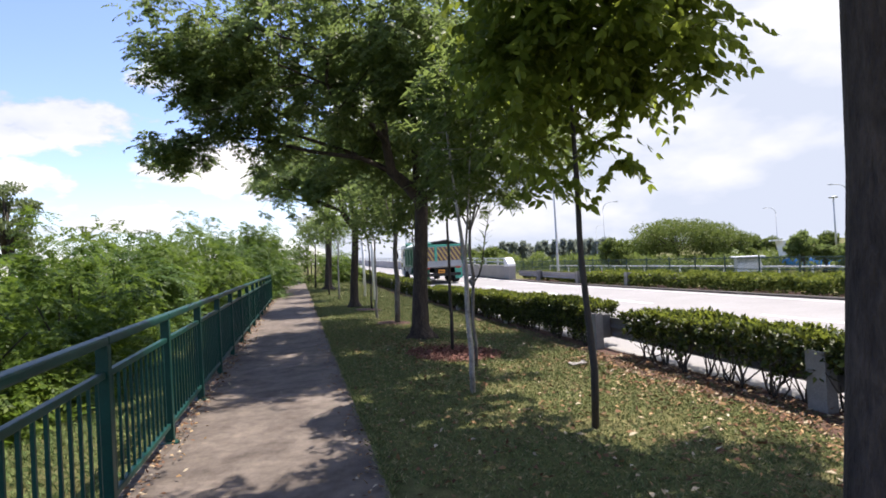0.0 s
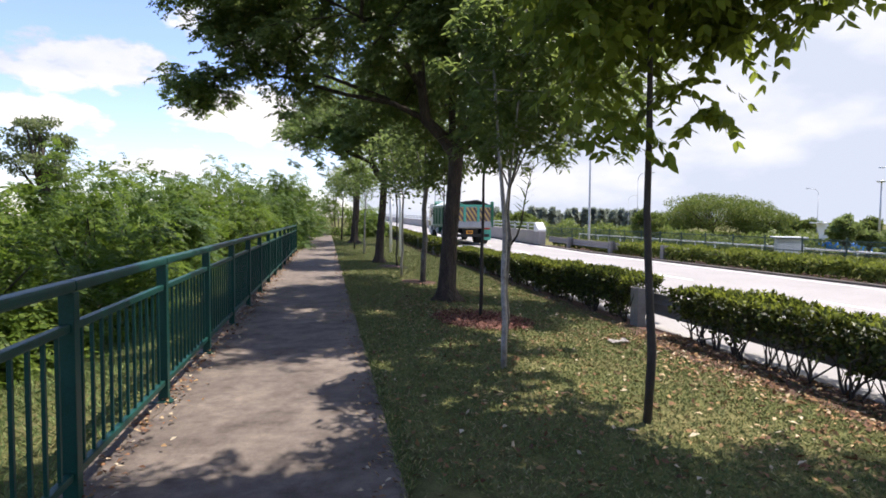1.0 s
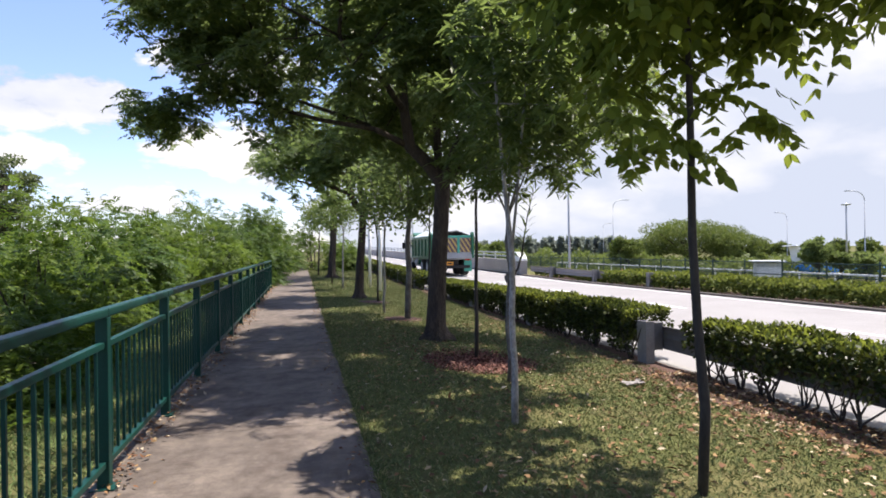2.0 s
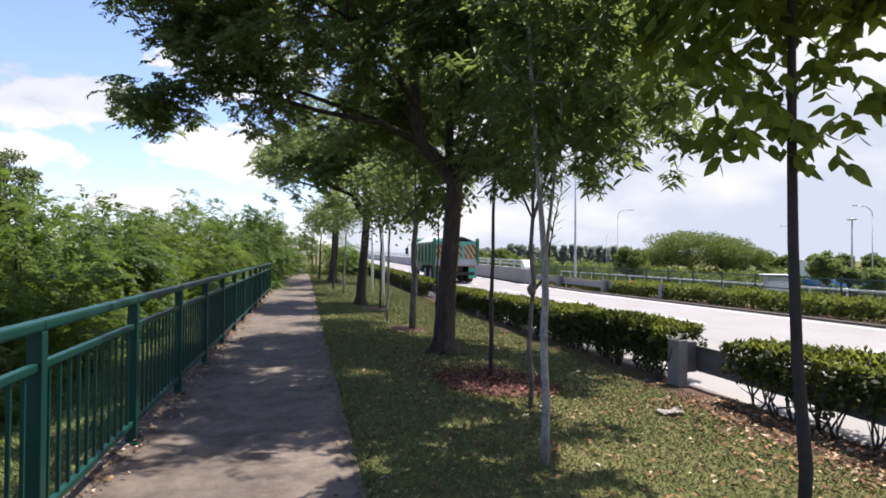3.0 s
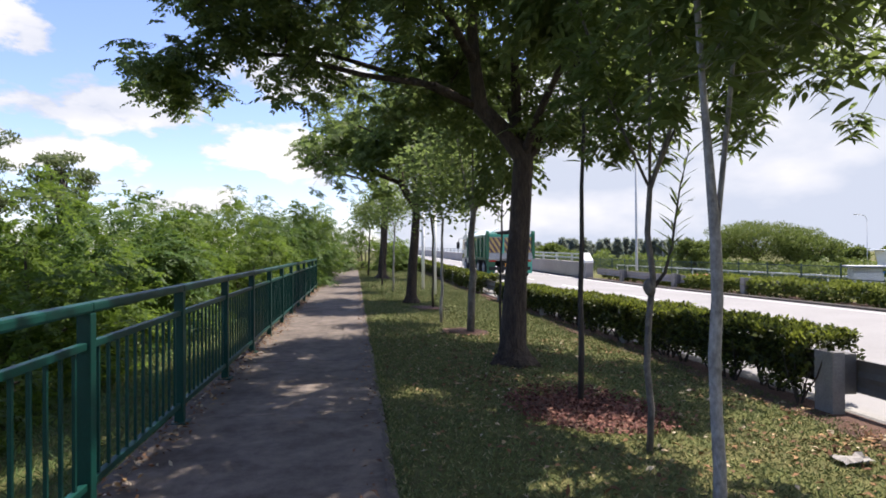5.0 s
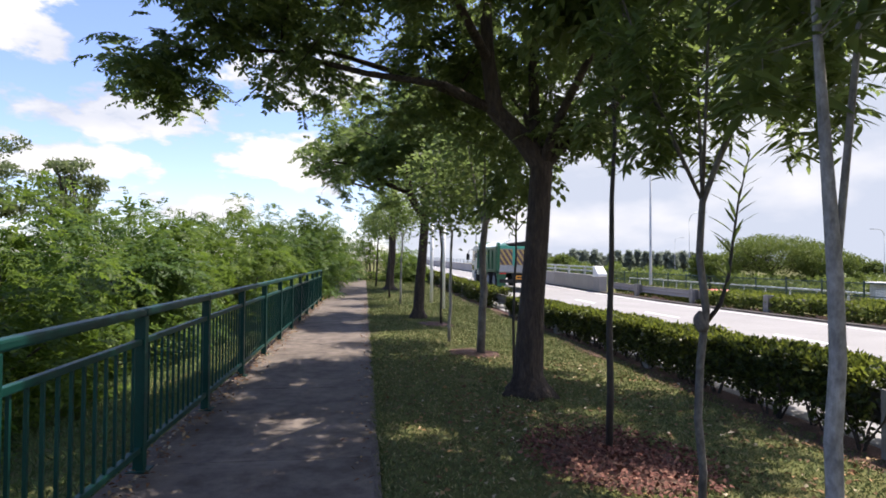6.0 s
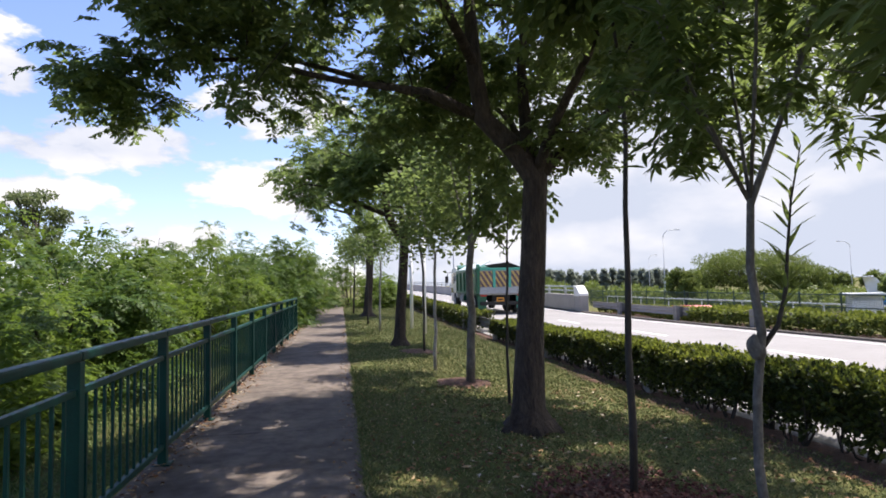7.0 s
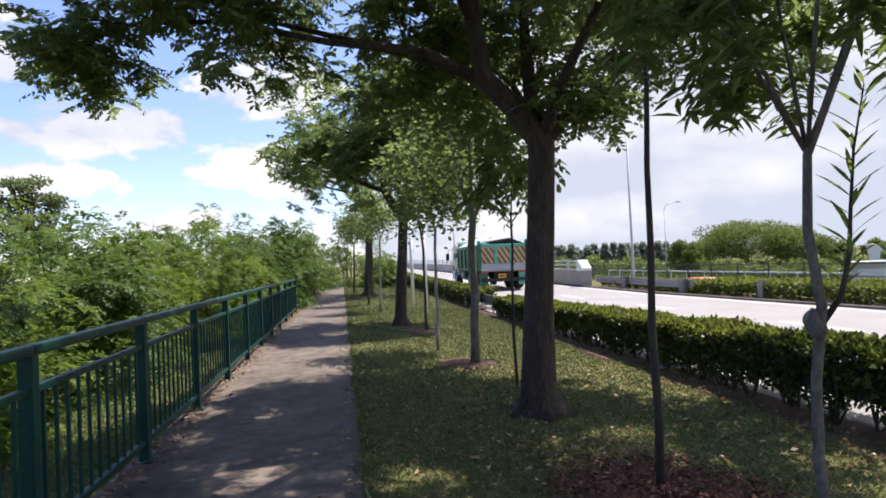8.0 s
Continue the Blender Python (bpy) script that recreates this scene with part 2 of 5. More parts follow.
LEAF_FAR = leaf_mat("leaf_far", (0.06, 0.088, 0.026), (0.095, 0.13, 0.036), (0.16, 0.20, 0.055), (0.25, 0.32, 0.07), 0.35)
LEAF_VERGE_MIX = leaf_mat("leaf_verge_mixed", (0.035, 0.05, 0.014), (0.085, 0.115, 0.026), (0.22, 0.25, 0.06), (0.34, 0.40, 0.07), 0.3, 0.6)
LEAF_GREY = leaf_mat("leaf_grey", (0.07, 0.098, 0.052), (0.11, 0.145, 0.075), (0.175, 0.205, 0.105), (0.25, 0.31, 0.13), 0.4)
# distance haze put into the leaf colour: paler and greyer than the foliage itself
LEAF_PINE_HAZE = leaf_mat("leaf_pine_haze", (0.15, 0.18, 0.165), (0.20, 0.235, 0.215), (0.27, 0.30, 0.275), (0.34, 0.39, 0.32), 0.5)
GRASSM = island_mat("grass_blade", [(0, (0.07, 0.10, 0.030)), (0.55, (0.125, 0.16, 0.050)), (0.85, (0.20, 0.215, 0.078)), (1.0, (0.38, 0.32, 0.17))])
GRASS_GREEN = island_mat("grass_blade_green", [(0, (0.052, 0.09, 0.023)), (0.6, (0.10, 0.155, 0.042)), (1.0, (0.20, 0.24, 0.08))])
LITTER = island_mat("dry_leaves", [(0, (0.08, 0.035, 0.018)), (0.45, (0.17, 0.08, 0.036)), (0.8, (0.30, 0.19, 0.08)), (1.0, (0.46, 0.40, 0.29))])
MULCH = island_mat("mulch_chips", [(0, (0.075, 0.026, 0.019)), (0.6, (0.155, 0.056, 0.042)), (1.0, (0.26, 0.13, 0.09))])


# ---- mesh helpers ----
def mesh_from(name, verts, faces, material, smooth=False):
    """verts: array (n, 3); faces: list of index rows or array."""
    me = bpy.data.meshes.new(name)
    verts = np.asarray(verts, dtype=np.float32).reshape(-1, 3)
    if isinstance(faces, np.ndarray):
        k = faces.shape[1]
        me.vertices.add(len(verts))
        me.vertices.foreach_set("co", verts.ravel())
        me.loops.add(faces.size)
        me.loops.foreach_set("vertex_index", faces.ravel().astype(np.int32))
        me.polygons.add(len(faces))
        me.polygons.foreach_set("loop_start", np.arange(0, faces.size, k, dtype=np.int32))
        me.update(calc_edges=True)
    else:
        me.from_pydata([tuple(map(float, v)) for v in verts], [], [tuple(f) for f in faces])
    me.materials.append(material)
    if smooth:
        me.polygons.foreach_set("use_smooth", [True] * len(me.polygons))
    return me


def part(name, data, material, parent, label=""):
    """Links a mesh or a bmesh as one mesh object under a thing or a part."""
    if isinstance(data, bmesh.types.BMesh):
        me = bpy.data.meshes.new(name)
        data.to_mesh(me)
        data.free()
        me.materials.append(material)
        data = me
    ob = new(name, data)
    ob.parent = parent
    if label:
        ob["label"] = label
    return ob


def thing(name, at=(0, 0, 0), label="", category="", group="", kind="", turn=0):
    ob = new(name)
    ob.empty_display_size = 0.2
    ob.matrix_basis = pose(*at, 0, 0, turn)
    return tagged(ob, label, category, group, kind)


def solid(name, data, material=None, label="", category="", group="", kind=""):
    if isinstance(data, bmesh.types.BMesh):
        me = bpy.data.meshes.new(name)
        data.to_mesh(me)
        data.free()
        me.materials.append(material)
        data = me
    return tagged(new(name, data), label, category, group, kind)


def add_box(bm, x0, x1, y0, y1, z0, z1, bevel=0.0, turn=None):
    r = bmesh.ops.create_cube(bm, size=1.0)
    vs = r["verts"]
    m4 = Matrix.Translation(((x0 + x1) / 2, (y0 + y1) / 2, (z0 + z1) / 2)) @ Matrix.Diagonal((x1 - x0, y1 - y0, z1 - z0, 1))
    bmesh.ops.transform(bm, matrix=m4, verts=vs)
    if bevel:
        es = list({e for v in vs for e in v.link_edges})
        res = bmesh.ops.bevel(bm, geom=es, offset=bevel, segments=2, affect="EDGES", profile=0.6)
        vs = list({v for f in res["faces"] for v in f.verts} | {v for v in vs if v.is_valid})
    if turn is not None:
        bmesh.ops.transform(bm, matrix=turn, verts=[v for v in vs if v.is_valid])
    return vs


def box(x0, x1, y0, y1, z0, z1, bevel=0.0):
    bm = bmesh.new()
    add_box(bm, x0, x1, y0, y1, z0, z1, bevel)
    return bm


def extrude_profile(bm, prof, axis_pts):
    """A closed profile [(u, v)] swept along points; u is across (horizontal), v is up."""
    rings = []
    pts = [Vector(p) for p in axis_pts]
    for i, p in enumerate(pts):
        d = (pts[min(i + 1, len(pts) - 1)] - pts[max(i - 1, 0)]).normalized()
        side = Vector((d.y, -d.x, 0)).normalized()
        rings.append([bm.verts.new(p + side * u + Vector((0, 0, v))) for u, v in prof])
    n = len(prof)
    for a, b in zip(rings, rings[1:]):
        for i in range(n):
            bm.faces.new((a[i], a[(i + 1) % n], b[(i + 1) % n], b[i]))
    bm.faces.new(rings[0][::-1])
    bm.faces.new(rings[-1])
    bmesh.ops.recalc_face_normals(bm, faces=bm.faces)


def tube(V, F, pts, radii, sides=6, wob=0.0, rng=None):
    """Adds a tapered tube along pts to the lists V, F."""
    pts = [np.asarray(p, float) for p in pts]
    base = len(V)
    ref = np.array([0.31, 0.95, 0.0])
    for i, p in enumerate(pts):
        d = pts[min(i + 1, len(pts) - 1)] - pts[max(i - 1, 0)]
        d = d / (np.linalg.norm(d) + 1e-9)
        s = np.cross(d, ref if abs(np.dot(d, ref)) < 0.95 else np.array([1.0, 0, 0]))
        s /= np.linalg.norm(s) + 1e-9
        u = np.cross(s, d)
        for k in range(sides):
            a = 2 * math.pi * k / sides
            r = radii[i] * (1 + (rng.uniform(-wob, wob) if rng is not None and wob else 0))
            V.append(p + (s * math.cos(a) + u * math.sin(a)) * r)
    for i in range(len(pts) - 1):
        for k in range(sides):
            a, b = base + i * sides + k, base + i * sides + (k + 1) % sides
            F.append((a, b, b + sides, a + sides))
    F.append(tuple(base + k for k in range(sides))[::-1])
    F.append(tuple(base + (len(pts) - 1) * sides + k for k in range(sides)))


def unit(v):
    return v / (np.linalg.norm(v, axis=-1, keepdims=True) + 1e-9)


def leaf_quads(P, D, N, L, W, fold=0.12):
    """Rhombic leaves, slightly folded. Returns verts, faces."""
    n = len(P)
    S = unit(np.cross(D, N))
    N2 = np.cross(S, D)
    L, W = np.broadcast_to(L, n)[:, None], np.broadcast_to(W, n)[:, None]
    mid = P + D * L * 0.45
    v = np.stack([P, mid + S * W * 0.5 + N2 * W * fold, P + D * L - N2 * L * 0.08, mid - S * W * 0.5 + N2 * W * fold], 1)
    return v.reshape(-1, 3), np.arange(4 * n).reshape(-1, 4)


def leaf_long(P, D, N, L, W, droop=0.25):
    """Drooping leaves with a folded midrib. Returns verts, faces (quads)."""
    n = len(P)
    S = unit(np.cross(D, N))
    N2 = np.cross(S, D)
    L, W = np.broadcast_to(L, n)[:, None], np.broadcast_to(W, n)[:, None]

    def at(t, w):
        c = P + D * L * t - N2 * L * droop * t * t
        return c + S * W * w

    v = np.stack([at(0, 0), at(0.16, 0.3), at(0.42, 0.5), at(0.74, 0.31), at(1, 0), at(0.74, -0.31), at(0.42, -0.5), at(0.16, -0.3), at(0.42, 0) - N2 * W * 0.08], 1).reshape(-1, 3)
    o = np.arange(n)[:, None] * 9
    f = np.concatenate([o + np.array([q]) for q in ((0, 1, 2, 8), (8, 2, 3, 4), (0, 8, 6, 7), (8, 4, 5, 6))])
    return v, f


def fronds(rng, base, direc, length, pairs, L, W, droop=0.5, flat=0.25):
    """Pinnate leaves: pairs of leaflets along a drooping axis. Returns leaf arrays P, D, N."""
    n = len(base)
    length = np.broadcast_to(length, n)
    side = unit(np.cross(direc, np.array([0, 0, 1.0]) + rng.normal(0, 0.25, (n, 3))))
    t = np.linspace(0.18, 1.0, pairs)
    ax = base[:, None] + direc[:, None] * (length[:, None] * t)[..., None]
    ax[..., 2] -= length[:, None] * droop * t * t
    tang = np.repeat(direc[:, None], pairs, 1)
    tang[..., 2] = tang[..., 2] - 2 * droop * t
    tang = unit(tang)
    out = []
    for s in (-1, 1):
        d = unit(side[:, None] * s + tang * 0.55 + rng.normal(0, 0.16, (n, pairs, 3)) - np.array([0, 0, flat]))
        nn = unit(np.cross(tang, side[:, None] * 1.0) * 1.0 + rng.normal(0, flat, (n, pairs, 3)))
        out.append((ax.reshape(-1, 3), d.reshape(-1, 3), nn.reshape(-1, 3)))
    P, D, N = (np.concatenate([o[i] for o in out]) for i in range(3))
    k = len(P)
    return P, D, N, L * rng.uniform(0.75, 1.2, k), W * rng.uniform(0.8, 1.2, k)


def grow(rng, skeleton, targets, seg=0.35, sag=0.05):
    """Joins each target to the nearest branch by a bent twig. skeleton: list of (point, parent index, radius floor)."""
    pts = [np.asarray(p, float) for p, _, _ in skeleton]
    par = [q for _, q, _ in skeleton]
    floor = [r for _, _, r in skeleton]
    targets_low = min(q[2] for q in targets)
    tips = []
    order = np.argsort([np.linalg.norm(t - pts[-1]) for t in targets])
    for i in order:
        t = targets[i]
        arr = np.array(pts)
        d = np.linalg.norm(arr - t, axis=1) + 0.5 * np.maximum(0, arr[:, 2] - t[2])
        d[arr[:, 2] < min(1.7, 0.8 * targets_low)] += 50
        j = int(np.argmin(d))
        a = pts[j]
        k = max(1, int(np.linalg.norm(t - a) / seg))
        last = j
        for s in range(1, k + 1):
            f = s / k
            p = a + (t - a) * f + rng.normal(0, 0.04, 3) * (1 if s < k else 0)
            p[2] += sag * math.sin(f * math.pi)
            pts.append(p)
            par.append(last)
            floor.append(0.0)
            last = len(pts) - 1
        tips.append(last)
    return pts, par, floor, tips


def branch_mesh(pts, par, floor, tip_r, power=2.3, big_sides=10, skip=0.0):
    """Tubes for a branching skeleton, radii by the pipe rule."""
    n = len(pts)
    area = np.zeros(n)
    kids = [[] for _ in range(n)]
    for i in range(n - 1, -1, -1):
        area[i] = max(area[i], tip_r ** power)
        if par[i] is not None and par[i] >= 0:
            area[par[i]] += area[i]
            kids[par[i]].append(i)
    rad = np.maximum(area ** (1 / power), np.array(floor))
    V, F = [], []
    done = set()
    for i in range(n):
        for c in kids[i]:
            if c in done:
                continue
            chain = [i, c]
            done.add(c)
            while kids[chain[-1]]:
                nxt = max(kids[chain[-1]], key=lambda q: rad[q])
                if nxt in done:
                    break
                chain.append(nxt)
                done.add(nxt)
            r = [min(rad[q], rad[chain[1]] * 1.25) for q in chain]
            if r[0] < skip:
                continue
            tube(V, F, [pts[q] for q in chain], r, big_sides if r[0] > 0.05 else (6 if r[0] > 0.015 else 4))
    return np.array(V), F


# ---- ground ----
def smooth(t):
    t = min(1.0, max(0.0, t))
    return t * t * (3 - 2 * t)


def rise(y):
    return 0.0125 * min(110.0, max(0.0, y - 28.0))


def far_edge(y):
    """x of the road's far edge, which draws in slightly ahead."""
    if y < 34.0:
        return 14.2 - 0.06 * (max(y, -20.0) - 13.0)
    return max(11.6, 12.94 - 0.02 * (y - 34.0))


def road_z(y):
    return -0.20 + rise(y)


def ground_z(x, y):
    if x > 8.0:
        x -= far_edge(y) - 13.62
    if x < -0.45:
        d = -0.45 - x
        return -0.07 - 0.45 * smooth(d / 3.0) - 0.5 * smooth((d - 3) / 8.0) + 0.03 * noise.noise((x * 0.9, y * 0.9, 0))
    if x < 1.26:
        return -0.07
    if x < 5.9:
        z = -0.012 - 0.17 * smooth((x - 2.0) / 3.6) + 0.015 * noise.noise((x * 1.3, y * 1.3, 3.0))
        if x > 5.55:
            z -= 0.06 * (x - 5.55) / 0.35
        return z + rise(y) * smooth((x - 2.5) / 3.5)
    if x < 13.6:
        return road_z(y) - 0.2
    if x < 16.5:
        return road_z(y) - 0.02
    return road_z(y) - 0.02 - (1.45 + rise(y)) * smooth((x - 16.5) / 7.0) - 2.0 * smooth((x - 32) / 40.0)


def build_ground():
    def steps(lo, hi, fine_lo, fine_hi, st):
        a = list(np.arange(fine_lo, fine_hi + 1e-6, st))
        s = st
        while a[-1] < hi:
            s *= 1.35
            a.append(min(hi, a[-1] + s))
        s = st
        while a[0] > lo:
            s *= 1.35
            a.insert(0, max(lo, a[0] - s))
        return a
    xs = sorted(set([round(v, 3) for v in steps(-900, 1200, -6, 24, 0.25)] + [-0.46, -0.44, 1.25, 1.27, 5.55, 5.89, 5.91, 13.59, 13.61]))
    ys = steps(-900, 1800, -6, 50, 0.5)
    V = [(x, y, ground_z(x, y)) for y in ys for x in xs]
    w = len(xs)
    F = np.array([(j * w + i, j * w + i + 1, (j + 1) * w + i + 1, (j + 1) * w + i) for j in range(len(ys) - 1) for i in range(w - 1)])
    solid("ground", mesh_from("ground", V, F, TURF, True), label="patchy mown grass ground sloping gently to the road", category="ground", kind="structure")


build_ground()


def build_road():
    ys = list(np.arange(-60, 150, 2.0)) + list(np.arange(150, 700, 25.0))
    V, F = [], []
    for y in ys:
        for f in (0.0, 0.25, 0.5, 0.75, 1.0):
            V.append((5.87 + (far_edge(y) - 5.87) * f, y, road_z(y)))
    for j in range(len(ys) - 1):
        for i in range(4):
            a = j * 5 + i
            F.append((a, a + 1, a + 6, a + 5))
    road = solid("road", mesh_from("road", V, F, ROADM), label="sunlit pale grey asphalt road rising to a flyover", category="road", kind="structure")
    # dashes: 2 m of paint, 4 m apart
    for k in range(-3, 24):
        y0 = 9.6 + 6.0 * k
        bm = bmesh.new()
        vs = [bm.verts.new((x, y, road_z(y) + 0.004)) for y in (y0, y0 + 1.0, y0 + 2.0) for x in (10.97 - 0.03 * y, 11.09 - 0.03 * y)]
        for q in (0, 2):
            bm.faces.new((vs[q], vs[q + 1], vs[q + 3], vs[q + 2]))
        part("lane_dash", bm, WHITE_LINE, road)
    for x in (13.2,):
        bm = bmesh.new()
        row = [[bm.verts.new((x + far_edge(y) - 13.62 + o, y, road_z(y) + 0.004)) for o in (0, 0.1)] for y in np.arange(-30, 120, 2.0)]
        for a, b in zip(row, row[1:]):
            bm.faces.new((a[0], a[1], b[1], b[0]))
        part("edge_line", bm, WHITE_LINE, road)
    for nm, x0, x1, top in (("kerb_near", 5.70, 5.87, 0.012), ("kerb_far", 13.62, 13.82, 0.07)):
        bm = bmesh.new()
        prof = [(-0.085, -0.25), (0.085, -0.25), (0.085, top - 0.02), (0.06, top), (-0.06, top), (-0.085, top - 0.02)]
        extrude_profile(bm, prof, [((x0 + x1) / 2 + (far_edge(y) - 13.62 if x0 > 10 else 0.0), y, road_z(y)) for y in np.arange(-40, 140, 3.0)])
        solid(nm, bm, KERB if x0 < 10 else KERB_DARK, "weathered concrete kerb along the road", "kerb", kind="structure")


build_road()


def build_path():
    path = thing("pavement", (0, 0, 0), "grey concrete footpath dappled by tree shade", "footpath", kind="structure")
    rng = random.Random(5)
    n = 24
    for k in range(n):
        y0 = -5.2 + 2.44 * k
        y1 = y0 + 2.436
        bm = bmesh.new()
        # straight slab with slightly crumbled edges
        cuts = 8
        left = [(-0.44 + rng.uniform(-0.015, 0.015), y0 + (y1 - y0) * i / cuts) for i in range(cuts + 1)]
        right = [(1.245 + rng.uniform(-0.012, 0.01), y0 + (y1 - y0) * i / cuts) for i in range(cuts + 1)]
        dz = rng.uniform(-0.002, 0.002)
        top = [bm.verts.new((x, y, dz)) for x, y in left + right[::-1]]
        f = bm.faces.new(top)
        ext = bmesh.ops.extrude_face_region(bm, geom=[f])
        for v in [g for g in ext["geom"] if isinstance(g, bmesh.types.BMVert)]:
            v.co.z = -0.1
        bmesh.ops.recalc_face_normals(bm, faces=bm.faces)
        part("slab", bm, PATHC, path)


build_path()


# ---- railing ----
RAIL_X, BAY, FIRST_POST = -0.35, 1.66, -0.64


def build_railing():
    rail = thing("railing", (RAIL_X, FIRST_POST, 0), "dark green painted steel railing with upright bars beside the footpath", "railing")
    bays = 16

    def shared(name, bm):
        me = bpy.data.meshes.new(name)
        bm.to_mesh(me)
        bm.free()
        me.materials.append(GREENPAINT)
        return me
    post = shared("post", box(-0.035, 0.035, -0.035, 0.035, 0, 1.045, 0.006))
    plate = shared("base_plate", box(-0.07, 0.07, -0.07, 0.07, 0.0, 0.012, 0.003))
    top = shared("top_rail", box(-0.036, 0.036, 0, BAY, 1.045, 1.10, 0.014))
    mid = shared("middle_rail", box(-0.02, 0.02, 0.036, BAY - 0.036, 0.855, 0.895, 0.006))
    low = shared("bottom_rail", box(-0.02, 0.02, 0.036, BAY - 0.036, 0.13, 0.17, 0.006))
    bar = shared("baluster", box(-0.0085, 0.0085, -0.0085, 0.0085, 0.17, 0.855))
    for k in range(bays + 1):
        p = part("post", post, None, rail)
        p.location = (0, k * BAY, 0)
        q = part("base_plate", plate, None, p)
        q.location = (0, 0, 0)
        if k == bays:
            break
        for nm, me in (("top_rail", top), ("middle_rail", mid), ("bottom_rail", low)):
            part(nm, me, None, rail).location = (0, k * BAY, 0)
        for i in range(11):
            part("baluster", bar, None, rail).location = (0, k * BAY + (i + 1) * BAY / 12, 0)


build_railing()


# ---- hedges and guard rail ----
def hedge(y0, y1, x0, x1, z0, z1, count, size, seed, label, stems=True, mat=None, skirt=0.25):
    """Clipped hedge: leafy box with an uneven surface on bare stems."""
    rng = np.random.default_rng(seed)
    h = thing("hedge", ((x0 + x1) / 2, (y0 + y1) / 2, ground_z(x0 + 0.1 + (far_edge((y0 + y1) / 2) - 13.62 if x0 > 10 else 0.0), (y0 + y1) / 2) - 0.02), label, "hedge", "clipped hedges")
    o = np.array(h.matrix_basis.translation)
    n = count
    y = rng.uniform(y0, y1, n)
    x = rng.uniform(x0, x1, n)
    z = rng.uniform(0, 1, n)
    face = rng.uniform(0, 1, n)
    up = face < 0.40
    near = (face >= 0.40) & (face < 0.72)
    far = (face >= 0.72) & (face < 0.84)
    z[up] = 1.0 + rng.normal(0, 0.045, up.sum())
    x[near] = x0 + np.abs(rng.normal(0, 0.05, near.sum()))
    x[far] = x1 - np.abs(rng.normal(0, 0.05, far.sum()))
    wav = np.array([noise.noise((a * 0.9, b * 2.0, seed)) for a, b in zip(y, x)])
    wav2 = np.array([noise.noise((a * 3.3, b * 3.0, seed + 9)) for a, b in zip(y, z)])
    gz = np.array([rise(v) * smooth((x0 - 2.5) / 3.5) for v in y])
    # ragged lower edge
    low = z0 + (0.22 if stems else 0.16) * np.array([noise.noise((a * 1.7, seed, 4.0)) + 0.8 * noise.noise((a * 5.1, seed, 1.0)) for a in y])
    top = z1 - (0.0125 * np.clip(y - 9.0, 0, 14) if x0 < 10 else 0.0)
    zz = low + z * (top - low) + (0.085 if x0 < 10 else 0.17) * wav + gz
    x = x + 0.10 * wav2
    if x0 > 10:
        x = x + np.array([far_edge(v) - 13.62 for v in y])
    keep = rng.uniform(0, 1, n) < np.clip((z - 0.0) / skirt + 0.25, 0, 1)
    P = np.stack([x, y, zz], 1)[keep]
    out = np.stack([np.where(near, -1.0, np.where(far, 1.0, 0.0)), np.zeros(n), np.where(up, 1.0, 0.25)], 1)[keep]
    D = unit(out * 0.6 + rng.normal(0, 0.6, P.shape))
    N = unit(out + rng.normal(0, 0.5, P.shape) + np.array([0, 0, 0.4]))
    k = len(P)
    v, f = leaf_quads(P - o, D, N, size * rng.uniform(0.7, 1.3, k), size * 0.62 * rng.uniform(0.8, 1.2, k), 0.15)
    part("foliage", mesh_from("foliage", v, f, mat or LEAF_HEDGE_SHADED), None, h)
    q = np.flatnonzero(up[keep])
    q = q[rng.uniform(0, 1, len(q)) < 0.55]
    v, f = leaf_quads(P[q] - o + np.array((0, 0, 0.02)), unit(D[q] + np.array((0, 0, 0.7))), N[q], size * rng.uniform(0.6, 1.1, len(q)), size * 0.5, 0.2)
    part("new_growth", mesh_from("new_growth", v, f, LEAF_VERGE), None, h, "yellow-green young leaves")
    if stems:
        V, F = [], []
        ny = int((y1 - y0) / 0.30)
        for i in range(ny):
            ys = y0 + (i + rng.uniform(0.1, 0.9)) * 0.30
            xs = x0 + 0.12 + rng.uniform(-0.08, 0.1)
            g = ground_z(x0 + 0.2, ys)
            for b in range(4):
                a = rng.uniform(0, 6.28)
                r = rng.uniform(0.12, 0.3)
                p0 = np.array([xs, ys, g - 0.04]) + rng.normal(0, 0.015, 3)
                p3 = np.array([xs + r * math.cos(a) * 0.7, ys + r * math.sin(a) * 1.2, g + rng.uniform(0.35, 0.6)])
                p1 = p0 + (p3 - p0) * 0.3 + rng.normal(0, 0.03, 3)
                p2 = p0 + (p3 - p0) * 0.65 + rng.normal(0, 0.04, 3)
                tube(V, F, [p0 - o, p1 - o, p2 - o, p3 - o], [0.013, 0.011, 0.008, 0.004], 5)
                tube(V, F, [p1 - o, p1 - o + np.array((rng.normal(0, 0.06), rng.normal(0, 0.09), rng.uniform(0.12, 0.25)))], [0.007, 0.003], 4)
        tagged(part("wood", mesh_from("wood", V, F, BARK_THIN), None, h), kind="stuff")
    return h


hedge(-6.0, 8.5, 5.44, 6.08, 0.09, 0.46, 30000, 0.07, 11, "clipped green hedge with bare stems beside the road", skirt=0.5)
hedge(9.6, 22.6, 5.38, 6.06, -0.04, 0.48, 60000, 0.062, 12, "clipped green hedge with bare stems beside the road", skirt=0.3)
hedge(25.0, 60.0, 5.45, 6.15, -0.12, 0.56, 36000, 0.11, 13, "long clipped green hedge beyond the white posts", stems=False)
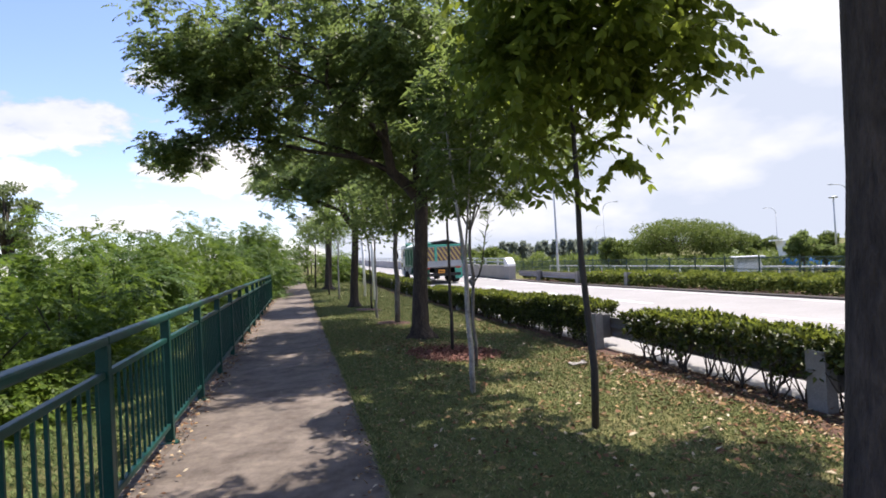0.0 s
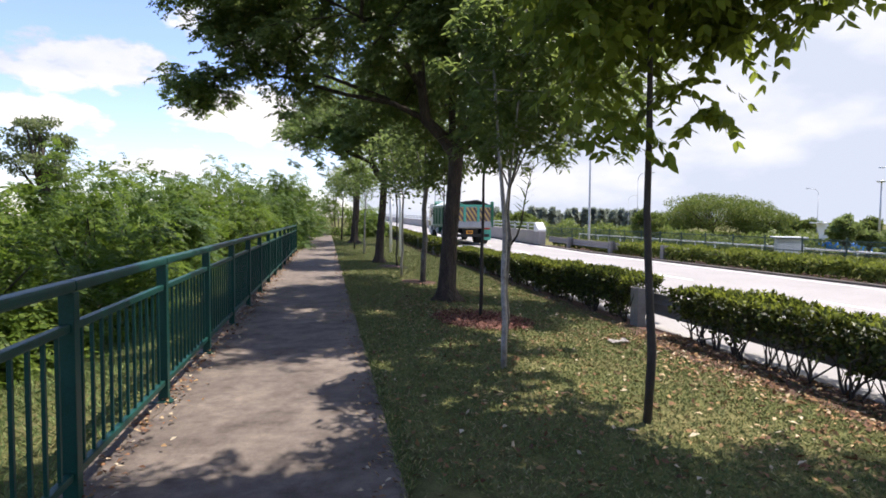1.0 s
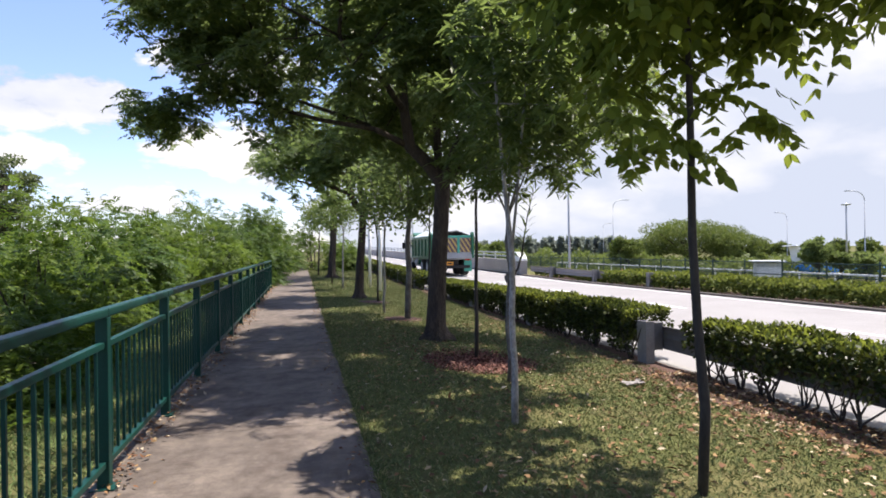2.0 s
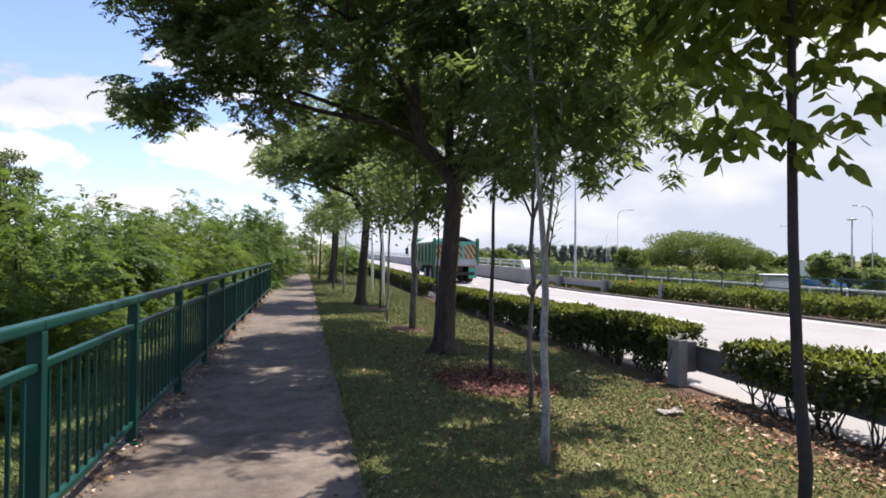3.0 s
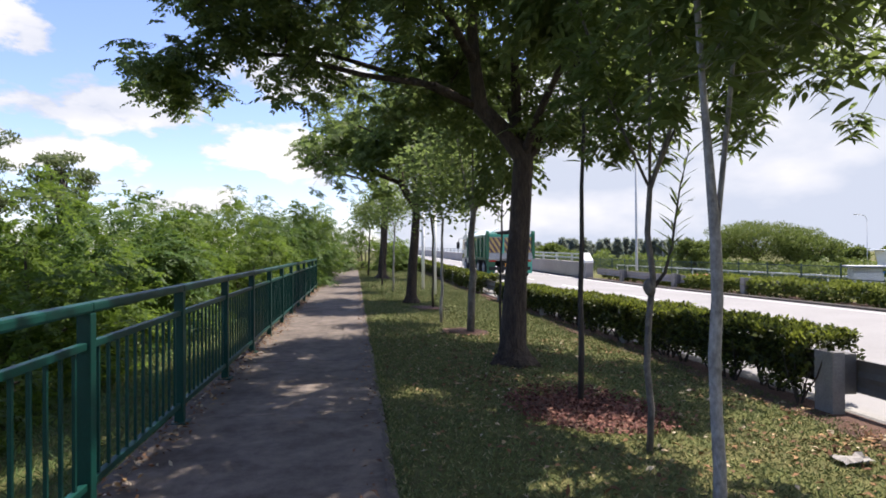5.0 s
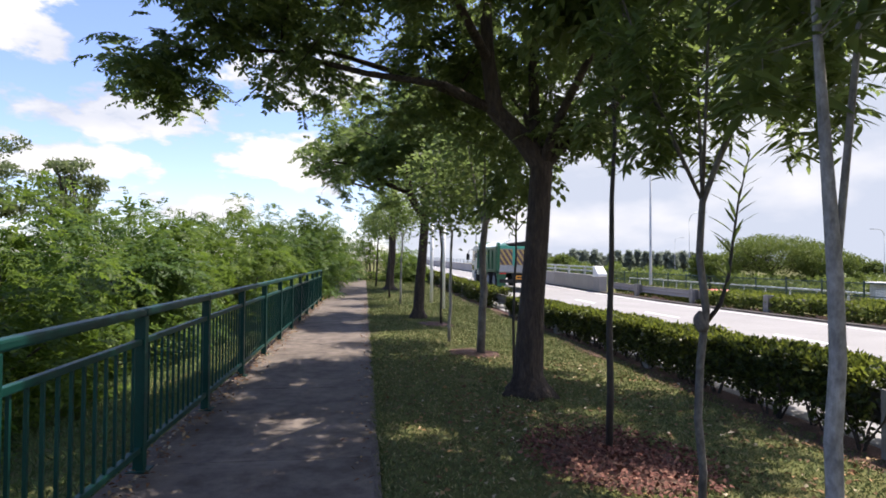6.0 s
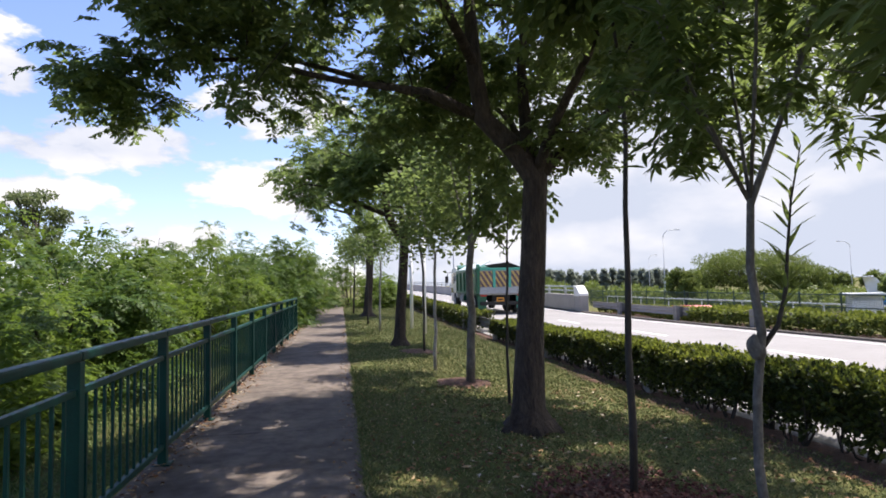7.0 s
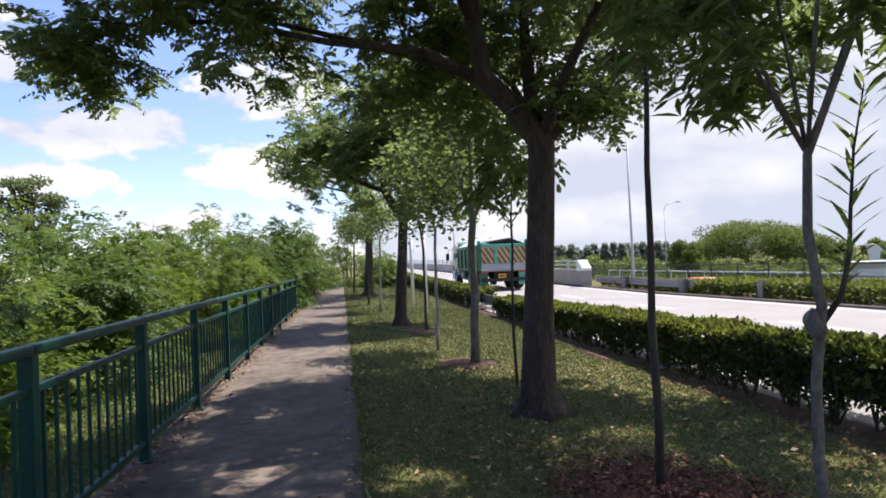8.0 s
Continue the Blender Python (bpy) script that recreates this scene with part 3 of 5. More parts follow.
hedge(5.0, 26.0, 14.0, 15.4, -0.12, 0.28, 20000, 0.13, 14, "low leafy hedge on the road's far verge", stems=False, mat=LEAF_VERGE_MIX)
hedge(26.0, 33.5, 14.3, 15.6, -0.15, 0.16, 5500, 0.12, 15, "low patchy hedge behind the far guard rail", stems=False, mat=LEAF_VERGE_MIX)


def beam_profile():
    return [(-0.03, -0.155), (0.0, -0.155), (0.045, -0.10), (0.045, -0.05), (0.0, 0.0), (0.045, 0.05), (0.045, 0.10), (0.0, 0.155), (-0.03, 0.155),
            (-0.01, 0.10), (-0.01, 0.05), (-0.03, 0.0), (-0.01, -0.05), (-0.01, -0.10)]


def guard_rail(x, ys, lift, beam_z, label, beam=STEEL):
    def drift(y):
        return far_edge(y) - 13.62 if x > 10 else 0.0
    g = thing("guard_rail", (x + drift(ys[0]), ys[0], road_z(ys[0])), label, "guard rail")
    o = Vector(g.matrix_basis.translation)
    bm = bmesh.new()
    extrude_profile(bm, beam_profile(), [Vector((x + 0.16 + drift(y), y, road_z(y) + beam_z)) - o for y in np.linspace(ys[0] - 3, ys[-1] + 3, 14)])
    part("beam", bm, beam, g, "corrugated grey steel beam")
    for y in ys:
        bm = bmesh.new()
        add_box(bm, -0.15, -0.138, -0.11, 0.11, -0.1, lift, 0.003)
        add_box(bm, -0.138, -0.02, -0.11, -0.098, -0.1, lift, 0.003)
        add_box(bm, -0.138, -0.02, 0.098, 0.11, -0.1, lift, 0.003)
        bmesh.ops.translate(bm, verts=bm.verts, vec=Vector((x + drift(y), y, road_z(y))) - o)
        post = part("post", bm, POSTM, g, "upright grey post")
        bm = box(-0.02, 0.128, -0.085, 0.085, 0.2, lift - 0.02, 0.008)
        bmesh.ops.translate(bm, verts=bm.verts, vec=Vector((x + drift(y), y, road_z(y))) - o)
        part("spacer", bm, STEEL, post)
    return g


guard_rail(5.55, [0.75, 5.05, 9.35, 13.65, 17.95, 22.25, 26.6, 31.0], 0.60, 0.37, "grey steel guard rail running through the clipped hedge")
guard_rail(14.05, [22.6, 26.6, 30.8], 0.62, 0.40, "pale grey steel guard rail on the far verge", PARAPET)


def parapet():
    p = thing("parapet", (13.2, 34.0, road_z(34.0)), "grey concrete flyover parapet with a steel handrail on top", "parapet")
    o = Vector(p.matrix_basis.translation)
    ys = np.arange(34.8, 233, 6.0)
    for k in range(len(ys) - 1):
        bm = bmesh.new()
        prof = [(-0.2, -0.2), (0.2, -0.2), (0.2, 0.84), (-0.2, 0.84)]
        extrude_profile(bm, prof, [Vector((far_edge(y) + 0.25, y, road_z(y))) - o for y in (ys[k], ys[k + 1] - 0.02)])
        part("wall_panel", bm, PARAPET, p)
    # end block: grey below, a white cap with a sloping face above
    for nm, pts, mt, lab, grow_by in (("end_block", [(34.0, -0.2), (34.78, -0.2), (34.78, 0.84), (34.0, 0.84)], PARAPET, "", 0.0),
                                     ("end_cap", [(34.05, 0.80), (34.775, 0.80), (34.775, 1.34), (34.55, 1.34), (34.05, 0.95)], PARAPET_WHITE, "white painted sloping cap", 0.03)):
        bm = bmesh.new()
        a = [bm.verts.new(Vector((far_edge(34) + 0.03 - grow_by, y, road_z(34) + z)) - o) for y, z in pts]
        b = [bm.verts.new(Vector((far_edge(34) + 0.47 + grow_by, y, road_z(34) + z)) - o) for y, z in pts]
        bm.faces.new(a)
        bm.faces.new(b[::-1])
        for i in range(len(pts)):
            k = (i + 1) % len(pts)
            bm.faces.new((a[i], b[i], b[k], a[k]))
        bmesh.ops.recalc_face_normals(bm, faces=bm.faces)
        bmesh.ops.bevel(bm, geom=list(bm.edges), offset=0.025, segments=1, affect="EDGES")
        part(nm, bm, mt, p, lab)
    for z in (1.06, 1.27):
        bm = bmesh.new()
        extrude_profile(bm, [(-0.04, -0.04), (0.04, -0.04), (0.04, 0.04), (-0.04, 0.04)], [Vector((far_edge(y) + 0.25, y, road_z(y) + z)) - o for y in np.arange(34.7, 229, 6.0)])
        part("handrail", bm, POLE, p)
    bm0 = box(-0.05, 0.05, -0.06, 0.06, 0.84, 1.30, 0.01)
    me = bpy.data.meshes.new("rail_post")
    bm0.to_mesh(me)
    bm0.free()
    me.materials.append(POLE)
    for k in range(60):
        y = 36.4 + k * 2.4
        part("rail_post", me, None, p).location = Vector((far_edge(y) + 0.25, y, road_z(y))) - o


parapet()


# ---- trees ----
def crown_targets(rng, n, centre, radii, lower=-1.0, shell=0.55, lump=0.25, seed=0.0):
    out = []
    while len(out) < n:
        d = rng.normal(0, 1, 3)
        d /= np.linalg.norm(d)
        if d[2] < lower:
            continue
        k = 1 + lump * 1.6 * noise.noise(Vector(d * 1.9) + Vector((seed, 0, 0)))
        r = k * (shell + (1 - shell) * rng.uniform() ** 0.6)
        out.append(np.asarray(centre) + d * r * np.asarray(radii))
    return out


def leaves_at(rng, pts, tips, kind, per, scale=1.0):
    """Leaves in bunches round twig tips."""
    base = np.array([pts[t] for t in tips])
    base = np.repeat(base, per, 0)
    n = len(base)
    d = rng.normal(0, 1, (n, 3))
    d[:, 2] = np.abs(d[:, 2]) * 0.5 - 0.15
    d = unit(d)
    if kind == "pinnate":
        base = base + rng.normal(0, 0.10, (n, 3)) * scale
        P, D, N, L, W = fronds(rng, base, d, 0.30 * scale * rng.uniform(0.7, 1.2, n), 7, 0.085 * scale, 0.042 * scale, 0.45, 0.45)
        return leaf_quads(P, D, N, L, W, 0.1)
    if kind == "broad":
        base = base + rng.normal(0, 0.06, (n, 3)) * scale
        P, D, N, L, W = fronds(rng, base, d, 0.34 * scale * rng.uniform(0.7, 1.2, n), 5, 0.098 * scale, 0.052 * scale, 0.6, 1.1)
        return leaf_long(P, D, N, L, W, 0.35)
    if kind == "narrow":
        base = base + rng.normal(0, 0.05, (n, 3)) * scale
        d[:, 2] -= 0.4
        N = unit(np.array([0, 0, 1.0]) + rng.normal(0, 0.4, (n, 3)))
        return leaf_long(base, unit(d), N, 0.112 * scale * rng.uniform(0.65, 1.25, n), 0.029 * scale * rng.uniform(0.8, 1.2, n), 0.3)
    base = base + rng.normal(0, 0.16, (n, 3)) * scale
    N = unit(rng.normal(0, 1, (n, 3)) + np.array([0, 0, 0.7]))
    return leaf_quads(base, d, N, 0.11 * scale * rng.uniform(0.7, 1.3, n), 0.06 * scale * rng.uniform(0.8, 1.2, n), 0.12)


def tree(at, skeleton, targets, kind, per, bark, leafmat, label, tip_r=0.006, seed=1, scale=1.0, name="tree", category="tree", group="trees along the footpath", seg=0.35, flare=0.0):
    """skeleton: nodes (point, parent, least radius) relative to the foot."""
    rng = np.random.default_rng(seed)
    t = thing(name, (at[0], at[1], ground_z(at[0], at[1]) - 0.01), label, category, group)
    pts, par, floor, tips = grow(rng, skeleton, targets, seg)
    V, F = branch_mesh(pts, par, floor, tip_r)
    if flare:
        V[:, :2] *= (1 + flare * np.clip(1 - V[:, 2:3] / 0.35, 0, 1) ** 2 * (V[:, 2:3] < 0.5) * (np.linalg.norm(V[:, :2], axis=1, keepdims=True) < 0.6) * (1 + 0.55 * np.cos(5 * np.arctan2(V[:, 1:2], V[:, 0:1]) + seed)))
    # uneven bark outline
    for i in range(len(V)):
        q = V[i]
        if np.linalg.norm(q[:2]) < 1.0 and q[2] < 3.2:
            V[i] = q + np.array([noise.noise((q[0] * 9, q[1] * 9, q[2] * 3 + seed)), noise.noise((q[1] * 9, q[2] * 3, q[0] * 9 + seed)), 0]) * (0.012 if flare else 0.005)
    part("trunk", mesh_from("trunk", V, F, bark, True), None, t)
    v, f = leaves_at(rng, pts, tips, kind, per, scale)
    part("crown", mesh_from("crown", v, f, leafmat), None, t)
    return t


def straight(h, r0, r1, lean=(0, 0), steps=6, wob=0.02, seed=0):
    """A stem as a list of skeleton nodes."""
    rng = np.random.default_rng(seed + 77)
    out = []
    for i in range(steps + 1):
        f = i / steps
        w = rng.normal(0, wob, 2) * (1 if 0 < i else 0)
        out.append(((lean[0] * f + w[0], lean[1] * f + w[1], h * f), i - 1 if i else None, r0 + (r1 - r0) * f))
    return out


def main_tree(at, seed, label, height=1.0, girth=1.0, twigs=420, per=22, scale=1.0, reach=1.0, leafmat=LEAF_T, high=0, ahead=0, left=0):
    """Spreading street tree: stout trunk, forking about 2.4 m up into long limbs."""
    rng = np.random.default_rng(seed)
    h = height
    sk = [((0, 0, -0.05), None, 0.165 * girth), ((0.0, 0, 0.06), 0, 0.16 * girth), ((0.0, 0, 0.14), 1, 0.155 * girth), ((0.0, 0, 0.25), 2, 0.15 * girth), ((0.04, 0, 1.0), 3, 0.135 * girth), ((0.10, 0, 1.7), 4, 0.13 * girth), ((0.15, 0.0, 2.55 * h), 5, 0.128 * girth)]

    def limb(start, pts, r0, r1):
        j = start
        for i, p in enumerate(pts):
            sk.append(((p[0] * (reach if i else 1), p[1] * (reach if i else 1), p[2] * h), j, r0 + (r1 - r0) * i / max(1, len(pts) - 1)))
            j = len(sk) - 1
        return j
    limb(6, [(-0.08, -0.02, 2.86), (-0.40, -0.05, 3.15), (-0.48, -0.06, 3.7), (-0.5, 0.0, 4.4), (-0.6, 0.1, 5.3)], 0.115 * girth, 0.04)
    limb(8, [(-0.95, 0.0, 3.42), (-1.8, 0.3, 3.6), (-2.8, 0.65, 3.92), (-3.7, 1.0, 4.02), (-4.45, 1.25, 3.85)], 0.042 * girth, 0.012)
    limb(6, [(0.36, 0.06, 2.76), (0.68, 0.1, 3.02), (1.3, 0.1, 3.5), (2.3, 0.2, 4.0)], 0.07 * girth, 0.02)
    limb(6, [(0.12, 0.15, 2.95), (0.1, 0.2, 3.8), (0.2, 0.2, 4.9)], 0.07 * girth, 0.03)
    limb(6, [(0.2, 0.5, 2.95), (0.3, 1.3, 3.5), (0.2, 2.4, 4.2)], 0.055 * girth, 0.02)
    limb(6, [(0.2, -0.35, 2.95), (0.3, -1.2, 3.5), (0.5, -2.2, 4.0)], 0.05 * girth, 0.02)
    limb(8, [(-1.0, 0.6, 3.6), (-2.0, 1.3, 4.1), (-3.0, 1.8, 4.5)], 0.045 * girth, 0.016)
    limb(9, [(-0.9, -0.7, 4.0), (-1.6, -1.6, 4.3), (-2.3, -2.2, 4.4)], 0.045 * girth, 0.016)
    tg = crown_targets(rng, twigs, (0.1 * reach, -0.1, 4.6 * h), (3.85 * reach, 3.5 * reach, 1.75 * h), -0.75, 0.4, 0.35, seed)
    tg = [q for q in tg if not (q[0] > 0.7 and q[1] < -1.7)]
    # leaf tufts added above the view only to shade path, slope and verge
    if ahead:
        tg += crown_targets(rng, ahead, (-0.2, 2.1, 5.7), (1.5, 1.4, 0.6), -1.0, 0.2, 0.3, seed + 2)
        tg += crown_targets(rng, ahead, (-0.35, 2.75, 5.7), (0.95, 0.75, 0.5), -1.0, 0.2, 0.3, seed + 6)
        tg += crown_targets(rng, ahead, (-1.3, 2.9, 5.7), (1.0, 1.0, 0.5), -1.0, 0.2, 0.3, seed + 9)
        tg += crown_targets(rng, ahead, (2.9, 2.4, 5.6), (1.3, 1.0, 0.6), -1.0, 0.2, 0.3, seed + 7)
    if high:
        tg += crown_targets(rng, high, (-2.9, 0.2, 5.7 * h), (1.7, 2.2, 0.9), -1.0, 0.3, 0.3, seed + 1)
    if left:
        tg = [q for q in tg if not (q[0] < -1.6 and q[1] < -0.9 and q[2] < 5.0)]
        tg += crown_targets(rng, left, (-3.7, 0.7, 5.15), (1.15, 1.3, 0.7), -1.0, 0.25, 0.3, seed + 3)
        tg += crown_targets(rng, left // 6, (0.55, 0.0, 2.98), (0.42, 0.5, 0.22), -1.0, 0.3, 0.3, seed + 4)
        tg += crown_targets(rng, left // 2, (-0.3, 0.9, 3.85), (1.1, 0.9, 0.55), -1.0, 0.2, 0.3, seed + 8)
        tg += crown_targets(rng, left // 8, (0.25, -0.55, 3.8), (1.25, 0.8, 0.5), -1.0, 0.25, 0.3, seed + 5)
        tg += [np.array((-4.4, 1.3, 3.8)) + np.clip(rng.normal(0, 1, 3), -1.5, 1.5) * np.array((0.33, 0.45, 0.12)) for _ in range(22)]
        tg += [np.array((-3.4, 0.8, 4.1)) + np.clip(rng.normal(0, 1, 3), -1.5, 1.5) * np.array((0.45, 0.4, 0.2)) for _ in range(16)]
    else:
        tg += [np.array((-3.3 * reach, 0.3, 4.2 * h)) + np.clip(rng.normal(0, 1, 3), -1.5, 1.5) * np.array((0.5, 0.5, 0.35)) for _ in range(16)]
    return tree(at, sk, tg, "pinnate", per, BARK_DARK, leafmat, label, 0.0045, seed, scale, flare=0.95)


main_tree((2.95, 11.45), 21, "spreading dark-barked street tree with feathery leaves on the grass verge", 1.0, 1.0, 500, 16, high=85, left=60)
main_tree((2.5, 20.0), 22, "spreading street tree with dark bark on the grass verge", 1.0, 0.9, 190, 13, 1.25, 0.6, LEAF_T2)
main_tree((2.35, 34.0), 23, "tall spreading street tree near the path's far end", 1.45, 1.4, 270, 12, 1.5, 1.0, LEAF_T2)
main_tree((2.60, 2.03), 24, "dark stout street tree trunk close beside the footpath", 1.35, 0.95, 250, 13, 1.2, 0.82, ahead=34)


def young_tree(at, seed, h, fork, r, lean, crown, kind, per, n, bark, leafmat, label, scale=1.0, forks=3, spread=0.5, low=(), skirt=(), aim=0.0):
    rng = np.random.default_rng(seed)
    sk = straight(fork, r, r * (0.8 if fork < 2.5 else 0.5), (lean[0], lean[1]), 6, 0.012, seed)
    j = len(sk) - 1
    top = np.array(sk[-1][0])
    for k in range(forks):
        a = aim + 6.28 * k / forks + rng.uniform(-0.4, 0.4)
        last = j
        for i in range(1, 4):
            f = i / 3
            p = top + np.array((math.cos(a) * spread * f ** 0.8, math.sin(a) * spread * f ** 0.8, (h - fork) * 0.75 * f))
            sk.append((tuple(p), last, r * 0.45 * (1 - 0.65 * f)))
            last = len(sk) - 1
    c, rad = crown
    tg = crown_targets(rng, n, c, rad, -0.9, 0.35, 0.3, seed)
    tg += [np.array(q) + rng.normal(0, 0.07, 3) for q in low for _ in range(2)]
    for _ in range(skirt[0] if skirt else 0):
        a, u = rng.uniform(0, 6.28), rng.uniform(0.3, 1.0)
        tg.append(np.array((math.cos(a) * u * skirt[1] + skirt[4], math.sin(a) * u * skirt[1], rng.uniform(skirt[2], skirt[3]))))
    return tree(at, sk, tg, kind, per, bark, leafmat, label, 0.0023, seed, scale, "young_tree", "young tree", seg=0.25)


# foot, then the crown's centre and half extents above it
young_tree((3.15, 5.08), 31, 3.9, 3.1, 0.034, (-0.05, 0.0), ((0.05, -0.1, 3.42), (1.2, 0.9, 0.92)), "broad", 8, 165, BARK_THIN, LEAF_BRIGHT, "slim dark-stemmed young tree with bright drooping leaves", 1.0, 3, 0.6, ((-0.40, -0.05, 2.14), (0.24, 0.0, 2.3)))
young_tree((2.535, 6.62), 32, 4.2, 1.42, 0.029, (-0.015, 0.0), ((0.45, 0.0, 3.05), (1.15, 0.95, 1.0)), "narrow", 44, 125, BARK_PALE, LEAF_NARROW, "young tree with a pale grey trunk and narrow leaves", 1.0, 2, 0.2, (), (66, 0.55, 2.1, 3.5, 0.08), 0.3)
young_tree((3.05, 8.2), 33, 4.2, 1.84, 0.024, (0.0, 0.0), ((0.35, 0.0, 3.05), (1.25, 1.15, 0.95)), "narrow", 52, 130, BARK_MID, LEAF_NARROW, "pale-trunked young tree with a knob and a side shoot", 1.0, 6, 0.62, (), (44, 0.75, 2.15, 2.9, 0.12))
young_tree((3.06, 9.5), 34, 4.6, 3.0, 0.028, (0.04, 0.0), ((0.0, 0.0, 3.9), (0.8, 0.8, 0.9)), "broad", 9, 60, BARK_THIN, LEAF_T, "thin dark straight young tree in red mulch")
young_tree((3.14, 12.8), 35, 3.0, 1.9, 0.018, (0.02, 0.0), ((0.0, 0.0, 2.7), (0.5, 0.5, 0.7)), "broad", 7, 20, BARK_THIN, LEAF_T, "thin dark sapling with a small crown")
young_tree((2.98, 14.3), 36, 4.0, 2.0, 0.065, (0.05, 0.0), ((0.0, 0.0, 3.3), (0.95, 0.95, 1.15)), "oval", 38, 52, BARK_MID, LEAF_T, "grey-trunked young tree with a rounded crown")
young_tree((2.68, 15.7), 37, 3.6, 2.0, 0.030, (0.03, 0.0), ((0.0, 0.0, 2.8), (0.75, 0.75, 0.85)), "oval", 36, 60, BARK_PALE, LEAF_T, "slender pale-trunked young tree")
young_tree((2.9, 18.6), 38, 3.6, 2.1, 0.028, (0.0, 0.0), ((0.0, 0.0, 2.9), (0.7, 0.7, 0.8)), "oval", 36, 50, BARK_THIN, LEAF_T, "slender dark-stemmed young tree")
young_tree((2.3, 24.5), 39, 3.6, 2.2, 0.035, (0.05, 0.0), ((0.0, 0.0, 3.0), (0.8, 0.8, 0.8)), "oval", 36, 50, BARK_PALE, LEAF_T2, "slender young tree farther along the verge")
young_tree((1.75, 37.5), 41, 4.2, 2.6, 0.06, (0.1, 0.0), ((0.0, 0.0, 3.4), (0.9, 0.9, 0.9)), "oval", 36, 50, BARK_THIN, LEAF_T, "slim dark-stemmed young tree near the path's end", 1.2)
young_tree((2.1, 28.0), 40, 3.8, 2.2, 0.04, (0.0, 0.0), ((0.0, 0.0, 3.0), (0.9, 0.9, 0.9)), "oval", 36, 50, BARK_THIN, LEAF_T, "slender young tree farther along the verge")


# ---- bushes on the slope ----
def bush(at, size, seed, n, mat, label, scale=1.0, pairs=8, name="bush", category="bush"):
    rng = np.random.default_rng(seed)
    g = ground_z(at[0], at[1])
    b = thing(name, (at[0], at[1], g - 0.05), label, category, "bushes on the slope")
    rx, ry, h = size
    m = 75
    c = rng.normal(0, 1, (m, 3))
    c[:, 2] = np.abs(c[:, 2]) * 1.1 - 0.12
    c = unit(c)
    lump = np.array([noise.noise(Vector(q * 2.3) + Vector((seed * 3.1, 0, 0))) for q in c])
    c = c * ((1 + 0.4 * lump) * rng.uniform(0.62, 1.0, m))[:, None] * np.array((rx, ry, h * 0.88))
    c[:, 2] = np.maximum(c[:, 2], 0.15)
    which = rng.integers(0, m, n)
    ball = unit(rng.normal(0, 1, (n, 3)) + unit(c)[which] * 0.6)
    size_c = rng.uniform(0.25, 0.5, m)[which][:, None] * (0.6 + 0.25 * rx)
    P = c[which] + ball * size_c * np.array((1, 1, 0.7)) * rng.uniform(0.35, 1, (n, 1))
    P[:, 2] = np.maximum(P[:, 2], rng.uniform(0.02, 0.3, n))
    d = unit(c)
    dr = unit(ball * np.array((1, 1, 0.6)) + rng.normal(0, 0.3, (n, 3)) + np.array((0, 0, 0.25)))
    Pf, D, N, L, W = fronds(rng, P, dr, 0.34 * scale * rng.uniform(0.6, 1.3, n), pairs, 0.088 * scale, 0.036 * scale, 0.5, 0.25)
    v, f = leaf_quads(Pf, D, N, L, W, 0.08)
    part("foliage", mesh_from("foliage", v, f, mat), None, b)
    V, F = [], []
    for k in range(14):
        e = d[k] * np.array((rx, ry, h)) * 0.85
        p0 = rng.normal(0, 0.15, 3) * np.array((1, 1, 0))
        tube(V, F, [p0, (p0 + e) / 2 + rng.normal(0, 0.08, 3) + np.array((0, 0, 0.15)), e], [0.03, 0.02, 0.008], 5)
    tagged(part("wood", mesh_from("wood", V, F, BARK_THIN), None, b), kind="stuff")
    return b


BUSH_LABEL = "feathery light green bush on the slope behind the railing"
for i, (x, y, rx, ry, h, n) in enumerate([
        (-3.5, 5.6, 1.7, 2.0, 2.1, 2500), (-3.55, 9.2, 1.8, 2.1, 2.35, 2600), (-3.7, 13.0, 1.8, 2.2, 2.6, 2400), (-3.7, 16.8, 1.9, 2.3, 2.95, 2400),
        (-3.7, 20.8, 2.0, 2.4, 3.2, 2300), (-2.7, 25.6, 2.1, 2.4, 3.5, 2300), (-2.1, 29.6, 2.1, 2.6, 3.9, 2200), (-2.0, 34.4, 2.2, 2.8, 4.5, 2100), (-1.8, 39.8, 2.2, 3.0, 5.0, 2000)]):
    bush((x, y), (rx, ry, h), 50 + i, n, LEAF_BUSH if i % 3 else LEAF_BUSH_DEEP, BUSH_LABEL, 1.0 if y < 15 else 1.25, 8 if y < 15 else 7)
for i, (x, y, rx, ry, h) in enumerate([(-7.5, 9, 2.5, 2.8, 2.7), (-8, 14, 2.6, 3, 3.0), (-7.8, 19.5, 2.6, 3, 3.5), (-7.2, 25, 2.8, 3.2, 4.2), (-6.6, 31, 3.0, 3.4, 5.2), (-6.0, 38, 3.2, 3.6, 5.8), (-1.4, 46, 2.2, 2.6, 5.4), (1.6, 50.5, 2.4, 2.4, 4.6), (-5, 48, 3, 3.5, 6.2), (4.0, 46.5, 1.4, 2.5, 2.4)]):
    bush((x, y), (rx, ry, h), 70 + i, 1300, LEAF_BUSH if i % 2 else LEAF_BUSH_DEEP, BUSH_LABEL, 1.7, 6)


